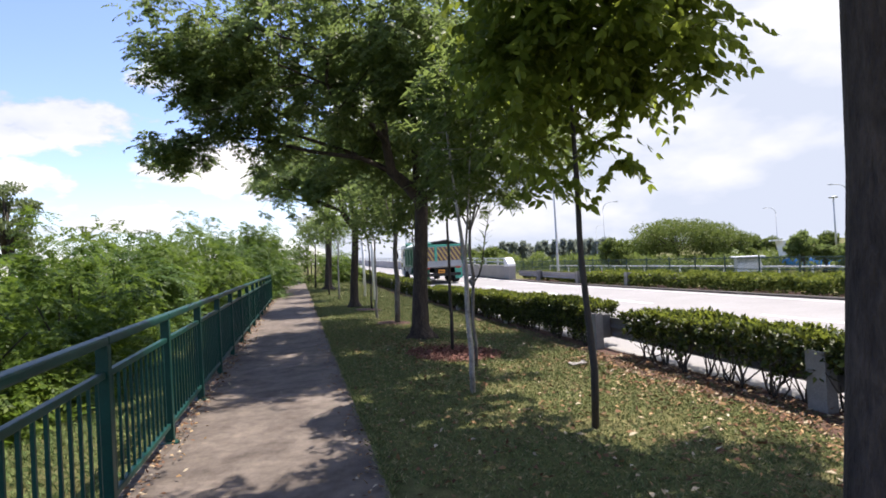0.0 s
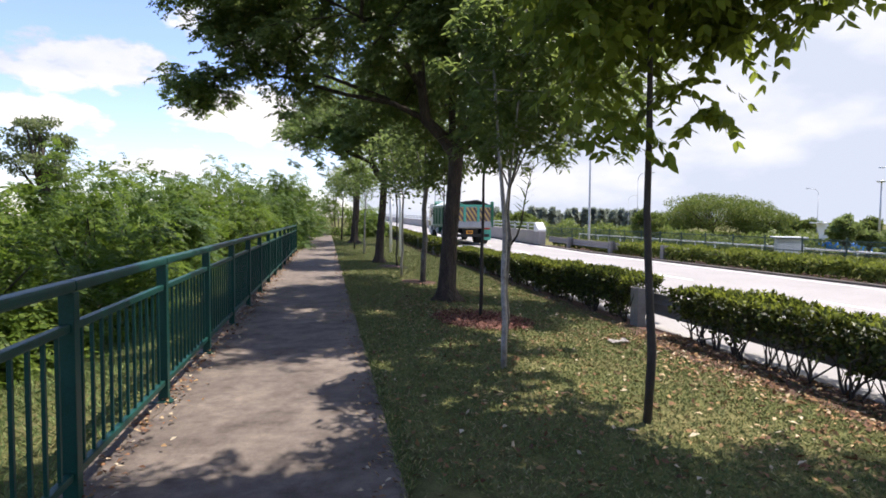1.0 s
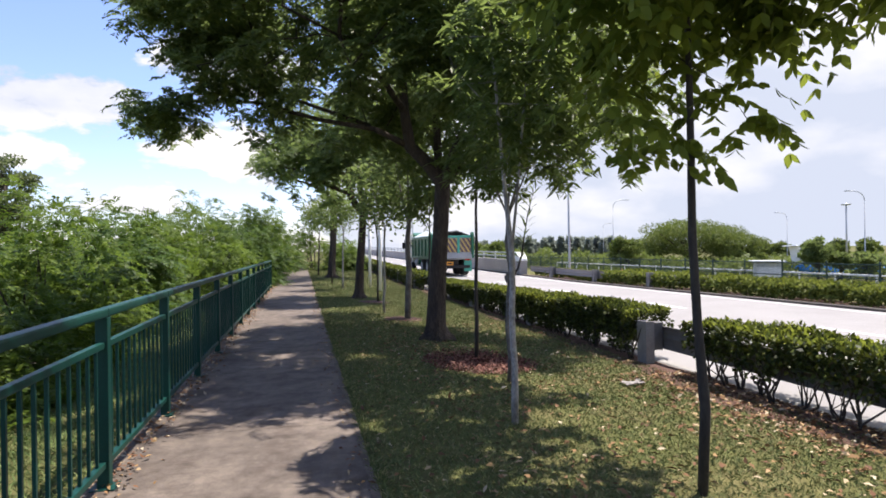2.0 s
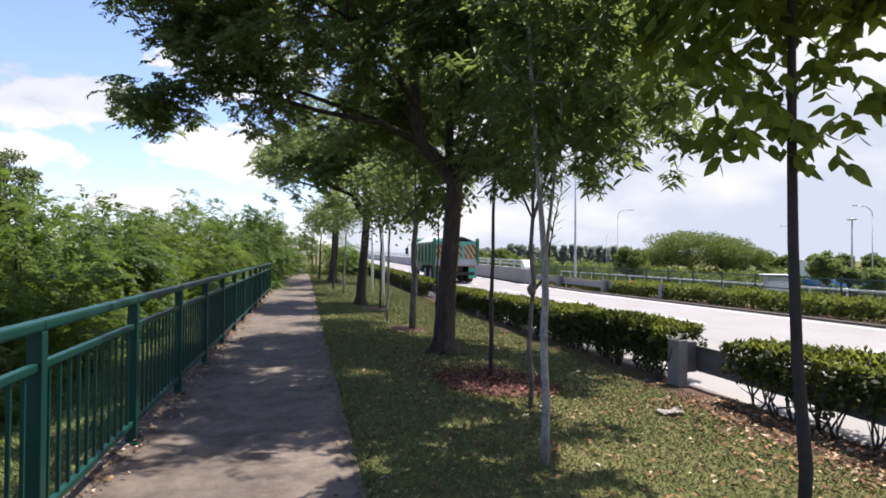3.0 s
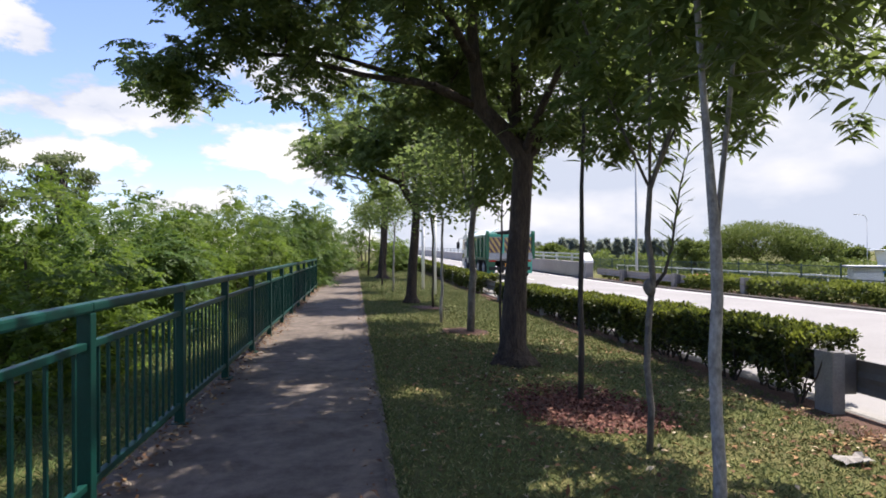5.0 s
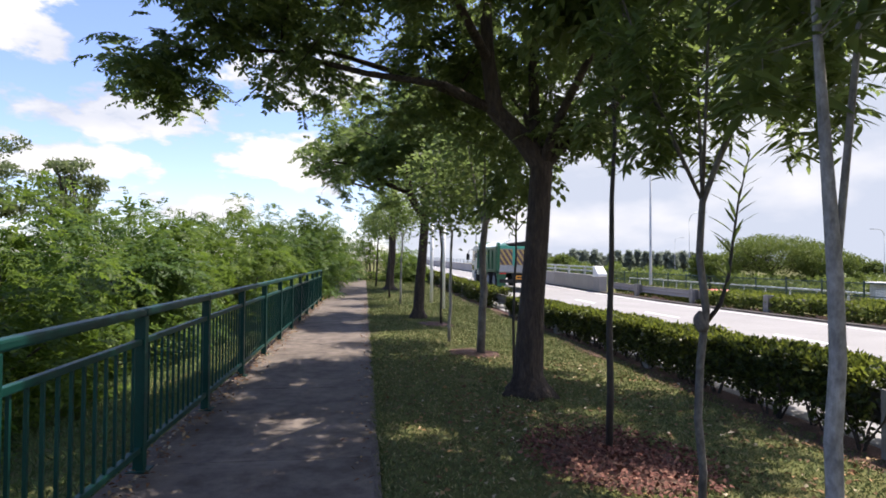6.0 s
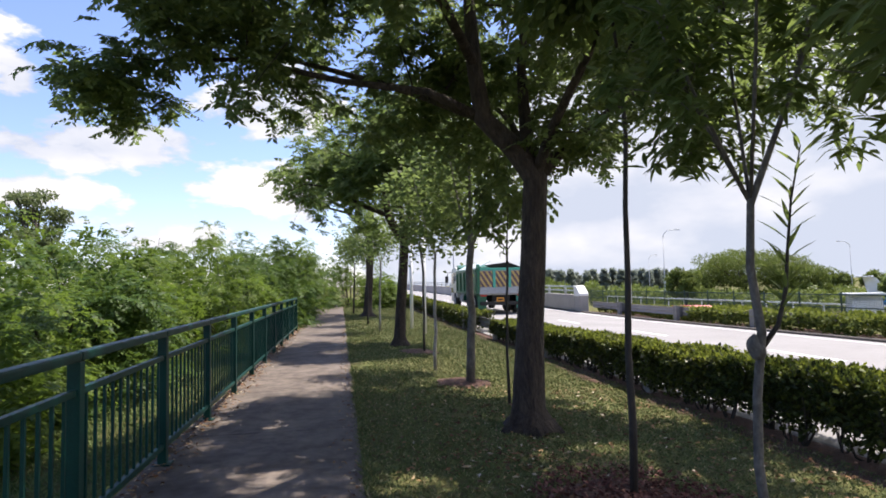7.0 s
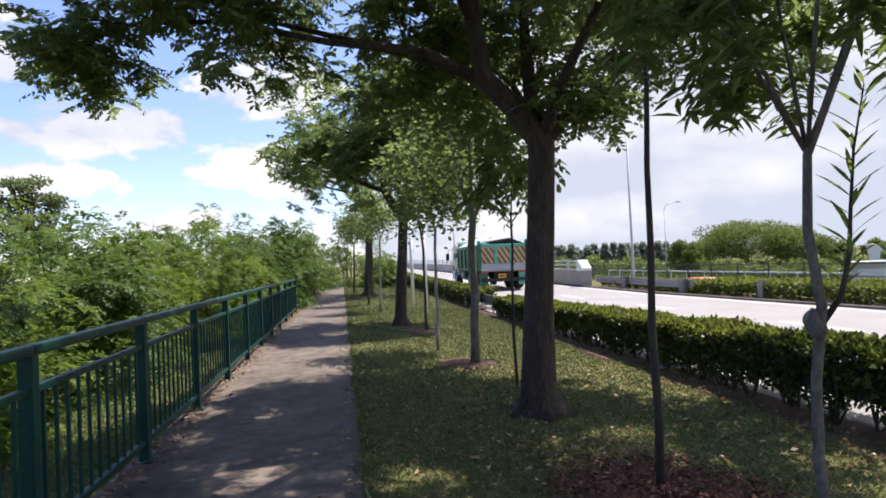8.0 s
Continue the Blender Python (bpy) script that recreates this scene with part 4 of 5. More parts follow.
# ---- tree far left, distant trees and shrubs ----
def far_tree(at, h, crown_r, trunk_h, seed, n, leaf, mat, label, name="tree", z0=None, group="distant trees", cone=False):
    rng = np.random.default_rng(seed)
    z = ground_z(at[0], at[1]) if z0 is None else z0
    t = thing(name, (at[0], at[1], z - 0.05), label, "tree", group)
    V, F = [], []
    tube(V, F, [(0, 0, 0), (0.05 * h, 0, h * 0.35), (0, 0.03 * h, h * 0.8)], [h * 0.03, h * 0.022, h * 0.006], 7)
    clumps = []
    for k in range(38):
        d = rng.normal(0, 1, 3)
        d /= np.linalg.norm(d)
        c = np.array((0, 0, (h + trunk_h) / 2)) + d * rng.uniform(0.55, 1.0) * np.array((crown_r * 0.8, crown_r * 0.8, (h - trunk_h) / 2 * 0.92))
        if cone:
            c[:2] *= np.clip(1.25 - (c[2] - trunk_h) / (h - trunk_h), 0.1, 1)
        clumps.append(c)
        if k < 12:
            tube(V, F, [(0, 0, h * 0.35), tuple(c * 0.5 + np.array((0, 0, h * 0.2))), tuple(c)], [h * 0.014, h * 0.009, h * 0.003], 5)
    part("trunk", mesh_from("trunk", V, F, BARK_THIN, True), None, t)
    cl = np.array(clumps)[rng.integers(0, len(clumps), n)]
    r = crown_r * 0.27
    ball = unit(rng.normal(0, 1, (n, 3))) * rng.uniform(0.3, 1, (n, 1)) ** 0.5
    P = cl + ball * np.array((r * 1.05, r * 1.05, r * (0.5 if not cone else 0.9)))
    D = unit(rng.normal(0, 1, (n, 3)) + np.array((0, 0, 0.2)))
    N = unit(rng.normal(0, 0.8, (n, 3)) + np.array((0, 0, 1.0)))
    v, f = leaf_quads(P, D, N, leaf * rng.uniform(0.6, 1.4, n), leaf * 0.55 * rng.uniform(0.7, 1.3, n), 0.1)
    part("crown", mesh_from("crown", v, f, mat), None, t)
    return t


far_tree((-29.0, 56.0), 13.3, 4.4, 4.0, 101, 6500, 0.33, LEAF_GREY, "tall grey-green tree rising behind the bushes", group="trees behind the bushes")
far_tree((-22.8, 57.0), 11.4, 3.4, 3.0, 104, 5000, 0.33, LEAF_GREY, "airy grey-green tree rising behind the bushes", group="trees behind the bushes")
far_tree((-15.0, 22.0), 6.5, 3.0, 2.0, 102, 9000, 0.2, LEAF_BUSH_DEEP, "tall grey-green tree rising behind the bushes", group="trees behind the bushes")
far_tree((-17.5, 33.0), 5.6, 3.0, 1.5, 103, 7000, 0.22, LEAF_GREY, "tall grey-green tree rising behind the bushes", group="trees behind the bushes")


def polar(az, d):
    return (0.84 + d * math.sin(radians(az)), 2.0 + d * math.cos(radians(az)))


far_tree(polar(35.6, 120), 9.7, 11.0, 3.2, 111, 26000, 0.34, LEAF_FAR, "broad umbrella-shaped rain tree beyond the fence")
far_tree(polar(39.6, 116), 7.4, 6.0, 2.0, 112, 11000, 0.34, LEAF_FAR, "rounded dark green tree beside the rain tree")
far_tree(polar(30.6, 75), 4.6, 2.4, 0.8, 113, 5000, 0.3, LEAF_FAR, "small bushy tree beyond the fence")
far_tree(polar(45.6, 84), 5.6, 2.1, 1.8, 114, 5000, 0.3, LEAF_T, "small dark round-headed tree beyond the fence")
far_tree(polar(47.2, 84), 4.2, 1.5, 1.4, 115, 3500, 0.28, LEAF_T, "small dark round-headed tree beyond the fence")
far_tree(polar(48.8, 82), 4.0, 2.0, 1.4, 116, 3500, 0.28, LEAF_T, "small dark round-headed tree beyond the fence")
far_tree(polar(51.5, 82), 4.2, 2.2, 1.4, 117, 3500, 0.28, LEAF_T, "small dark round-headed tree beyond the fence")
pine = far_tree(polar(22.0, 235), 8.0, 2.2, 1.0, 121, 2600, 0.8, LEAF_PINE_HAZE, "distant casuarina tree with haze-paled grey-green leaves", cone=True)
scrub = far_tree(polar(18.6, 190), 7.0, 4.0, 1.0, 122, 3200, 0.8, LEAF_FAR, "distant light green tree")
_r = random.Random(4)
for k in range(70):
    a = 12.5 + k * 0.25 + _r.uniform(-0.15, 0.15)
    x, y = polar(a, _r.uniform(225, 260))
    c = copy_thing(pine, pose(x, y, -3.7 + _r.uniform(-0.8, 0.5), 0, 0, _r.uniform(0, 360)) @ Matrix.Scale(_r.uniform(0.92, 1.22), 4))
for a, d in ((16.6, 200), (17.6, 190), (19.6, 200), (31.5, 230), (33, 240), (43, 230), (41.8, 235), (45, 230), (49, 220), (52, 220), (54, 225), (57, 220), (60, 220), (63, 200), (47, 226)):
    x, y = polar(a, d)
    copy_thing(scrub, pose(x, y, -4.6 + _r.uniform(-0.6, 0.4), 0, 0, _r.uniform(0, 360)))


# ---- street furniture ----
def bent_tube(bm, pts, radii, sides=10):
    V, F = [], []
    tube(V, F, pts, radii, sides)
    vs = [bm.verts.new(tuple(v)) for v in V]
    for f in F:
        bm.faces.new([vs[i] for i in f])
    for f in bm.faces:
        f.smooth = True


def street_lamp(at, h, arm, heading, label="tall grey street lamp with a curved arm"):
    l = thing("street_lamp", (at[0], at[1], ground_z(at[0], at[1]) - 0.05), label, "street lamp", "street lamps", turn=heading)
    bm = bmesh.new()
    bent_tube(bm, [(0, 0, 0), (0, 0, 1.2), (0, 0, h - 1.4)], [0.12, 0.09, 0.06], 10)
    part("pole", bm, POLE, l)
    bm = bmesh.new()
    pts = [(arm * (1 - math.cos(a)), 0, h - 1.4 + 1.4 * math.sin(a)) for a in np.linspace(0, math.pi / 2, 8)] + [(arm * 1.5, 0, h + 0.02)]
    bent_tube(bm, pts, [0.06] * 8 + [0.045], 8)
    part("arm", bm, POLE, l)
    bm = bmesh.new()
    add_box(bm, arm * 1.5 - 0.1, arm * 1.5 + 0.75, -0.16, 0.16, h - 0.06, h + 0.1, 0.05)
    part("lamp_head", bm, POLE, l, "grey lamp head")
    bm = bmesh.new()
    add_box(bm, -0.2, 0.2, -0.2, 0.2, 0, 0.05, 0.01)
    part("base_plate", bm, POLE, l)
    return l


street_lamp((20.1, 42.6), 13.0, 0.9, 180)
street_lamp(polar(29.4, 113), 13.2, 1.6, 0)
street_lamp(polar(28.5, 215), 13.4, 1.6, 0)
street_lamp(polar(43.5, 174), 13.2, 1.9, 180)
street_lamp(polar(48.8, 115), 13.4, 2.0, 180)
street_lamp((13.4, 70.0), 9.5, 1.2, 180)


def mast(at, h):
    l = thing("lighting_mast", (at[0], at[1], ground_z(at[0], at[1]) - 0.05), "tall slim floodlight mast with a flat ring head", "lighting mast")
    bm = bmesh.new()
    bent_tube(bm, [(0, 0, 0), (0, 0, h)], [0.28, 0.17], 10)
    part("pole", bm, POLE, l)
    bm = bmesh.new()
    bent_tube(bm, [(0, 0, h), (0, 0, h + 0.25), (0, 0, h + 0.5)], [0.9, 1.3, 0.4], 12)
    part("head", bm, POLE, l)


mast(polar(47.6, 195), 15.6)
DKGREEN = surface("fence_green", (0.02, 0.05, 0.045), (0.03, 0.07, 0.06), 1, 20, 0.6)


def fence():
    f = thing("fence", (28.0, 10.0, ground_z(28.0, 10.0)), "dark green mesh fence beyond the road", "fence")
    bm = bmesh.new()
    for i in range(30):
        add_box(bm, -0.006, 0.006, i * 0.1 + 0.046, i * 0.1 + 0.058, 0.05, 2.05)
    for z in (0.08, 0.7, 1.35, 2.05):
        add_box(bm, -0.02, 0.02, 0, 3.0, z - 0.03, z + 0.03)
    me = bpy.data.meshes.new("mesh_panel")
    bm.to_mesh(me)
    bm.free()
    me.materials.append(DKGREEN)
    bm = box(-0.04, 0.04, -0.04, 0.04, -0.1, 2.2, 0.01)
    mp = bpy.data.meshes.new("post")
    bm.to_mesh(mp)
    bm.free()
    mp.materials.append(DKGREEN)
    for k in range(36):
        part("mesh_panel", me, None, f).location = (0, 3.0 * k, 0)
        part("post", mp, None, f).location = (0, 3.0 * k, 0)


fence()
WHITE = surface("white_paint", (0.74, 0.75, 0.76), (0.82, 0.82, 0.83), 2, 30, 0.5, fine_amount=0.08)
BLUE = surface("blue_paint", (0.02, 0.20, 0.62), (0.03, 0.26, 0.70), 1, 20, 0.35, fine_amount=0.08)
GREYWALL = surface("shed_wall", (0.42, 0.44, 0.46), (0.55, 0.57, 0.58), 1, 20, 0.7, fine_amount=0.15)
REDP = surface("red_paint", (0.45, 0.03, 0.02), (0.55, 0.05, 0.03), 1, 20, 0.4, fine_amount=0.1)
TEAL_ROOF = surface("pale_teal_roof", (0.45, 0.6, 0.58), (0.55, 0.68, 0.66), 1, 20, 0.6)
GLASS_DARK = surface("dark_glass", (0.012, 0.016, 0.02), (0.02, 0.026, 0.032), 2, 20, 0.08, fine_amount=0.05, bump=0.0)
RUBBER = surface("rubber", (0.018, 0.018, 0.018), (0.035, 0.034, 0.032), 6, 60, 0.9)


def aircraft(at, turn):
    a = thing("aircraft", (at[0], at[1], ground_z(at[0], at[1])), "parked small jet, blue and white with a high white tail", "aircraft", turn=turn)
    bm = bmesh.new()
    bent_tube(bm, [(0, 0, 2.0), (1.0, 0, 1.75), (3.0, 0, 1.55), (9.0, 0, 1.5), (10.6, 0, 1.4), (11.6, 0, 1.25)], [0.12, 0.5, 0.85, 0.9, 0.6, 0.08], 16)
    part("fuselage", bm, BLUE, a, "bright blue fuselage")
    bm = bmesh.new()
    pr = [(0.2, 1.9), (2.9, 2.0), (1.0, 4.75), (-0.4, 4.85)]
    q = [[bm.verts.new((x, s, z)) for x, z in pr] for s in (-0.08, 0.08)]
    bm.faces.new(q[0])
    bm.faces.new(q[1][::-1])
    for i in range(4):
        bm.faces.new((q[0][i], q[1][i], q[1][(i + 1) % 4], q[0][(i + 1) % 4]))
    bmesh.ops.recalc_face_normals(bm, faces=bm.faces)
    part("tail_fin", bm, WHITE, a)
    bm = bmesh.new()
    add_box(bm, -1.0, 0.7, -2.3, 2.3, 4.8, 4.95, 0.05)
    part("tailplane", bm, WHITE, a)
    bm = bmesh.new()
    add_box(bm, 4.6, 6.8, -5.5, 5.5, 1.0, 1.15, 0.05)
    part("wing", bm, WHITE, a)
    for x, y in ((5.5, -1.2), (5.5, 1.2), (10.2, 0)):
        bm = bmesh.new()
        bent_tube(bm, [(x, y, 0.25), (x, y, 1.2)], [0.07, 0.07], 6)
        bent_tube(bm, [(x, y - 0.12, 0.27), (x, y + 0.12, 0.27)], [0.27, 0.27], 12)
        part("landing_gear", bm, RUBBER, a)


aircraft(polar(43.8, 98), -48)


def shed(name, at, w, d, h, wall, roof, label, turn=0, doors=0):
    b = thing(name, (at[0], at[1], ground_z(at[0], at[1]) - 0.02), label, "shed", turn=turn)
    bm = box(-w / 2, w / 2, -d / 2, d / 2, 0, h, 0.02)
    part("wall", bm, wall, b)
    bm = bmesh.new()
    add_box(bm, -w / 2 - 0.25, w / 2 + 0.25, -d / 2 - 0.25, d / 2 + 0.25, h, h + 0.14, 0.03)
    part("roof", bm, roof, b)
    for k in range(doors):
        x = -w / 2 + (k + 0.5) * w / doors
        bm = box(x - 0.4, x + 0.4, -d / 2 - 0.03, -d / 2 + 0.02, 0.1, h - 0.3, 0.01)
        part("door", bm, WHITE, b)


shed("guard_hut", (32.0, 36.6), 1.5, 1.4, 1.9, GREYWALL, GREYWALL, "small grey hut with white doors behind the fence", -30, 2)
shed("low_shed", polar(27.6, 150), 14, 8, 2.2, GREYWALL, TEAL_ROOF, "long low shed with a pale teal roof", -20, 5)


def railing_white():
    w = thing("barrier_rail", (36.0, 20.0, ground_z(36.0, 20.0)), "long low white barrier rail beyond the fence", "barrier")
    part("rail", box(-0.06, 0.06, 0, 60, 1.04, 1.16, 0.02), WHITE, w)
    for k in range(21):
        part("post", box(-0.05, 0.05, k * 3 - 0.05, k * 3 + 0.05, -0.2, 1.0, 0.01), WHITE, w)


railing_white()


def white_post(at, h, label):
    p = thing("sign_post", (at[0], at[1], ground_z(at[0], at[1]) - 0.02), label, "post", "white posts on the verge")
    bm = bmesh.new()
    bent_tube(bm, [(0, 0, 0), (0, 0, h)], [0.06, 0.06], 10)
    part("pole", bm, WHITE, p)
    bm = bmesh.new()
    bent_tube(bm, [(0, 0, h), (0, 0, h + 0.03)], [0.05, 0.03], 10)
    part("cap", bm, POLE, p)


white_post((3.54, 26.35), 3.1, "slim white post on the grass verge")
white_post((3.65, 23.9), 3.1, "slim white post on the grass verge")


# ---- dump truck ----
TRUCK_GREEN = surface("truck_green", (0.003, 0.095, 0.045), (0.008, 0.13, 0.065), 1.2, 30, 0.4, fine_amount=0.15, bump=0.05)
TRUCK_TEAL = surface("truck_teal", (0.05, 0.34, 0.25), (0.08, 0.42, 0.32), 1.2, 30, 0.45, fine_amount=0.15, bump=0.05)
CREAM = surface("cab_cream", (0.62, 0.61, 0.56), (0.72, 0.71, 0.67), 1.5, 30, 0.35, fine_amount=0.1, bump=0.03)
TARP = surface("cover_grey", (0.50, 0.56, 0.56), (0.62, 0.68, 0.68), 1.5, 25, 0.5, fine_amount=0.12)
DUST = surface("dusty_metal", (0.30, 0.31, 0.31), (0.44, 0.45, 0.45), 2, 30, 0.7, fine_amount=0.3)
DARK = surface("chassis_black", (0.015, 0.015, 0.015), (0.04, 0.038, 0.035), 3, 40, 0.8)
YELLOW = surface("hazard_yellow", (0.50, 0.33, 0.08), (0.58, 0.42, 0.16), 3, 40, 0.5)
MAROON = surface("hazard_maroon", (0.10, 0.06, 0.07), (0.16, 0.10, 0.11), 3, 40, 0.5)
ORANGE = surface("plate_orange", (0.75, 0.30, 0.02), (0.8, 0.36, 0.04), 3, 40, 0.5)
LAMP_RED = surface("lens_red", (0.4, 0.02, 0.015), (0.5, 0.03, 0.02), 3, 40, 0.2)


def prism_x(bm, prof, x0, x1):
    """A profile [(y, z)] extruded along x."""
    a = [bm.verts.new((x0, y, z)) for y, z in prof]
    b = [bm.verts.new((x1, y, z)) for y, z in prof]
    n = len(prof)
    bm.faces.new(a)
    bm.faces.new(b[::-1])
    for i in range(n):
        bm.faces.new((a[i], b[i], b[(i + 1) % n], a[(i + 1) % n]))
    bmesh.ops.recalc_face_normals(bm, faces=bm.faces)


def dump_truck(at):
    t = thing("dump_truck", (at[0], at[1], road_z(at[1] + 3)), "green tipper truck with a cream cab and a covered load", "truck")
    L = 7.6
    hw = 1.22
    # tipper body: floor at 1.05, sides to 2.25
    body = part("tipper_body", box(-hw, hw, 0.15, 5.3, 0.98, 1.08, 0.01), TRUCK_GREEN, t)
    for s in (-1, 1):
        bm = bmesh.new()
        add_box(bm, s * hw - 0.04, s * hw + 0.04, 0.15, 5.3, 1.08, 2.2, 0.01)
        part("side_panel", bm, TRUCK_GREEN, body)
        for y in (0.2, 1.2, 2.2, 3.2, 4.2, 5.2):
            bm = bmesh.new()
            add_box(bm, s * (hw + 0.07) - 0.03, s * (hw + 0.07) + 0.03, y - 0.06, y + 0.06, 1.1, 2.14, 0.01)
            part("rib", bm, TRUCK_GREEN, body)
        bm = bmesh.new()
        add_box(bm, s * (hw + 0.05) - 0.06, s * (hw + 0.05) + 0.06, 0.1, 5.35, 2.12, 2.24, 0.015)
        part("top_rim", bm, TRUCK_GREEN, body)
        bm = bmesh.new()
        add_box(bm, s * (hw + 0.05) - 0.05, s * (hw + 0.05) + 0.05, 0.1, 5.35, 1.02, 1.12, 0.015)
        part("bottom_rim", bm, TRUCK_GREEN, body)
        # folding cover, sloping up to the middle
        for k in range(5):
            y0, y1 = 0.5 + k * 0.98, 0.5 + (k + 1) * 0.98 - 0.03
            bm = bmesh.new()
            pts = [(s * (hw + 0.02), y0, 2.26), (s * (hw + 0.02), y1, 2.26), (s * 0.45, y1, 2.62 if s < 0 else 2.55), (s * 0.45, y0, 2.62 if s < 0 else 2.55)]
            lo = [bm.verts.new(p) for p in pts]
            hi = [bm.verts.new((p[0], p[1], p[2] + 0.035)) for p in pts]
            bm.faces.new(lo[::-1])
            bm.faces.new(hi)
            for i in range(4):
                bm.faces.new((lo[i], lo[(i + 1) % 4], hi[(i + 1) % 4], hi[i]))
            bmesh.ops.recalc_face_normals(bm, faces=bm.faces)
            part("cover_panel", bm, TARP if s < 0 else DARK, body, "pale grey cover flap" if s < 0 else "dark cover flap")
        # tailgate corner post with a rounded ear
        bm = bmesh.new()
        prism_x(bm, [(-0.02, 1.0), (0.22, 1.0), (0.22, 2.35), (0.12, 2.48), (-0.02, 2.45), (-0.08, 2.3)], s * hw - 0.07, s * hw + 0.07)
        part("corner_post", bm, TRUCK_GREEN, body)
    part("load", box(-1.1, 1.1, 0.4, 5.2, 1.3, 2.24, 0.05), DUST, body, "heap of grey rubble")
    part("front_wall", box(-hw, hw, 5.26, 5.34, 1.0, 2.45, 0.01), TRUCK_GREEN, body)
    bm = bmesh.new()
    prism_x(bm, [(5.28, 2.36), (5.34, 2.3), (6.1, 2.55), (6.1, 2.62), (5.28, 2.46)], -1.1, 1.1)
    part("cab_guard", bm, TRUCK_GREEN, body)
    # tailgate
    gate = part("tailgate", box(-hw + 0.08, hw - 0.08, 0.06, 0.14, 1.28, 2.2, 0.01), DUST, t)
    part("gate_rim", box(-hw + 0.08, hw - 0.08, 0.02, 0.16, 2.16, 2.28, 0.02), TRUCK_TEAL, gate, "pale teal upper rim")
    for x in (-0.40, 0.40):
        part("gate_rib", box(x - 0.07, x + 0.07, 0.0, 0.08, 1.26, 2.18, 0.015), TRUCK_TEAL, gate)
    bm = bmesh.new()
    prism_x(bm, [(-0.06, 1.0), (0.14, 0.92), (0.14, 1.3), (0.0, 1.3)], -hw + 0.05, hw - 0.05)
    part("gate_sill", bm, DUST, gate, "dusty grey sloping sill")
    for x0, x1 in ((-1.12, -0.48), (-0.32, 0.32), (0.48, 1.12)):
        panel = part("hazard_panel", box(x0, x1, 0.045, 0.055, 1.34, 2.12), MAROON, gate)
        w = (x1 - x0)
        for k in range(-2, 4):
            # diagonal yellow stripes, cut at the panel's edges
            bm = bmesh.new()
            xa = x0 + k * 0.26
            pts = []
            for px, pz in ((xa, 2.12), (xa + 0.12, 2.12), (xa + 0.12 + 0.5, 1.34), (xa + 0.5, 1.34)):
                pts.append((px, pz))
            # clip to the panel
            def clip(poly, lim, keep_more):
                out = []
                for i in range(len(poly)):
                    p, q = poly[i], poly[(i + 1) % len(poly)]
                    pin, qin = ((p[0] >= lim), (q[0] >= lim)) if keep_more else ((p[0] <= lim), (q[0] <= lim))
                    if pin:
                        out.append(p)
                    if pin != qin:
                        f = (lim - p[0]) / (q[0] - p[0])
                        out.append((lim, p[1] + f * (q[1] - p[1])))
                return out
            pts = clip(clip(pts, x0, True), x1, False) if pts else pts
            if len(pts) < 3:
                bm.free()
                continue
            a = [bm.verts.new((px, 0.041, pz)) for px, pz in pts]
            bm.faces.new(a)
            bmesh.ops.recalc_face_normals(bm, faces=bm.faces)
            part("stripe", bm, YELLOW, panel)
    # chassis
    chassis = part("chassis", box(-0.45, 0.45, 0.3, 7.2, 0.62, 0.92, 0.02), DARK, t)
    part("rear_bumper", box(-1.1, 1.1, 0.1, 0.22, 0.42, 0.6, 0.02), DARK, chassis)
    part("number_plate", box(-0.28, 0.10, 0.085, 0.1, 0.60, 0.80), ORANGE, chassis, "orange plate")
    part("plate_bar", box(-0.22, 0.04, 0.079, 0.084, 0.66, 0.74), DARK, chassis)
    for s in (-1, 1):
        part("tail_lamp", box(s * 0.95 - 0.17, s * 0.95 + 0.17, 0.08, 0.14, 0.86, 0.98, 0.01), LAMP_RED, chassis)
        part("mudguard", box(s * 1.0 - 0.22, s * 1.0 + 0.22, 0.22, 0.27, 0.25, 0.95, 0.01), TRUCK_TEAL if s > 0 else TRUCK_GREEN, chassis)
        bm = bmesh.new()
        prism_x(bm, [(0.25, 0.62), (0.33, 0.9), (0.6, 1.0), (3.3, 1.0), (3.6, 0.9), (3.72, 0.6), (3.66, 0.6), (3.52, 0.86), (3.25, 0.95), (0.62, 0.95), (0.4, 0.86), (0.3, 0.62)], s * 1.02 - 0.22, s * 1.02 + 0.22)
        part("wheel_arch", bm, TRUCK_GREEN, chassis)
        bm = bmesh.new()
        bent_tube(bm, [(s * 0.95, 4.0, 0.72), (s * 0.95, 4.9, 0.72)], [0.26, 0.26], 14)
        part("fuel_tank", bm, DUST, chassis)
    # wheels
    for s in (-1, 1):
        for y in (1.1, 2.6, 6.35):
            bm = bmesh.new()
            w = 0.42 if y < 4 else 0.3
            xs = s * (hw - w / 2 - 0.02)
            bent_tube(bm, [(xs - w / 2, y, 0.5), (xs - w / 2 + 0.05, y, 0.5), (xs + w / 2 - 0.05, y, 0.5), (xs + w / 2, y, 0.5)], [0.44, 0.5, 0.5, 0.44], 22)
            wheel = part("wheel", bm, RUBBER, t)
            bm = bmesh.new()
            xo = xs + s * (w / 2 + 0.01)
            bent_tube(bm, [(xo, y, 0.5), (xo + s * 0.015, y, 0.5)], [0.28, 0.2], 16)
            part("rim", bm, DUST, wheel)
    # cab
    bm = bmesh.new()
    prism_x(bm, [(5.75, 0.72), (6.0, 0.72), (6.05, 1.0), (6.35, 1.12), (6.75, 0.95), (6.9, 0.5), (7.55, 0.45), (7.62, 1.35), (7.42, 2.25), (7.2, 2.42), (5.9, 2.48), (5.75, 2.35)], -1.18, 1.18)
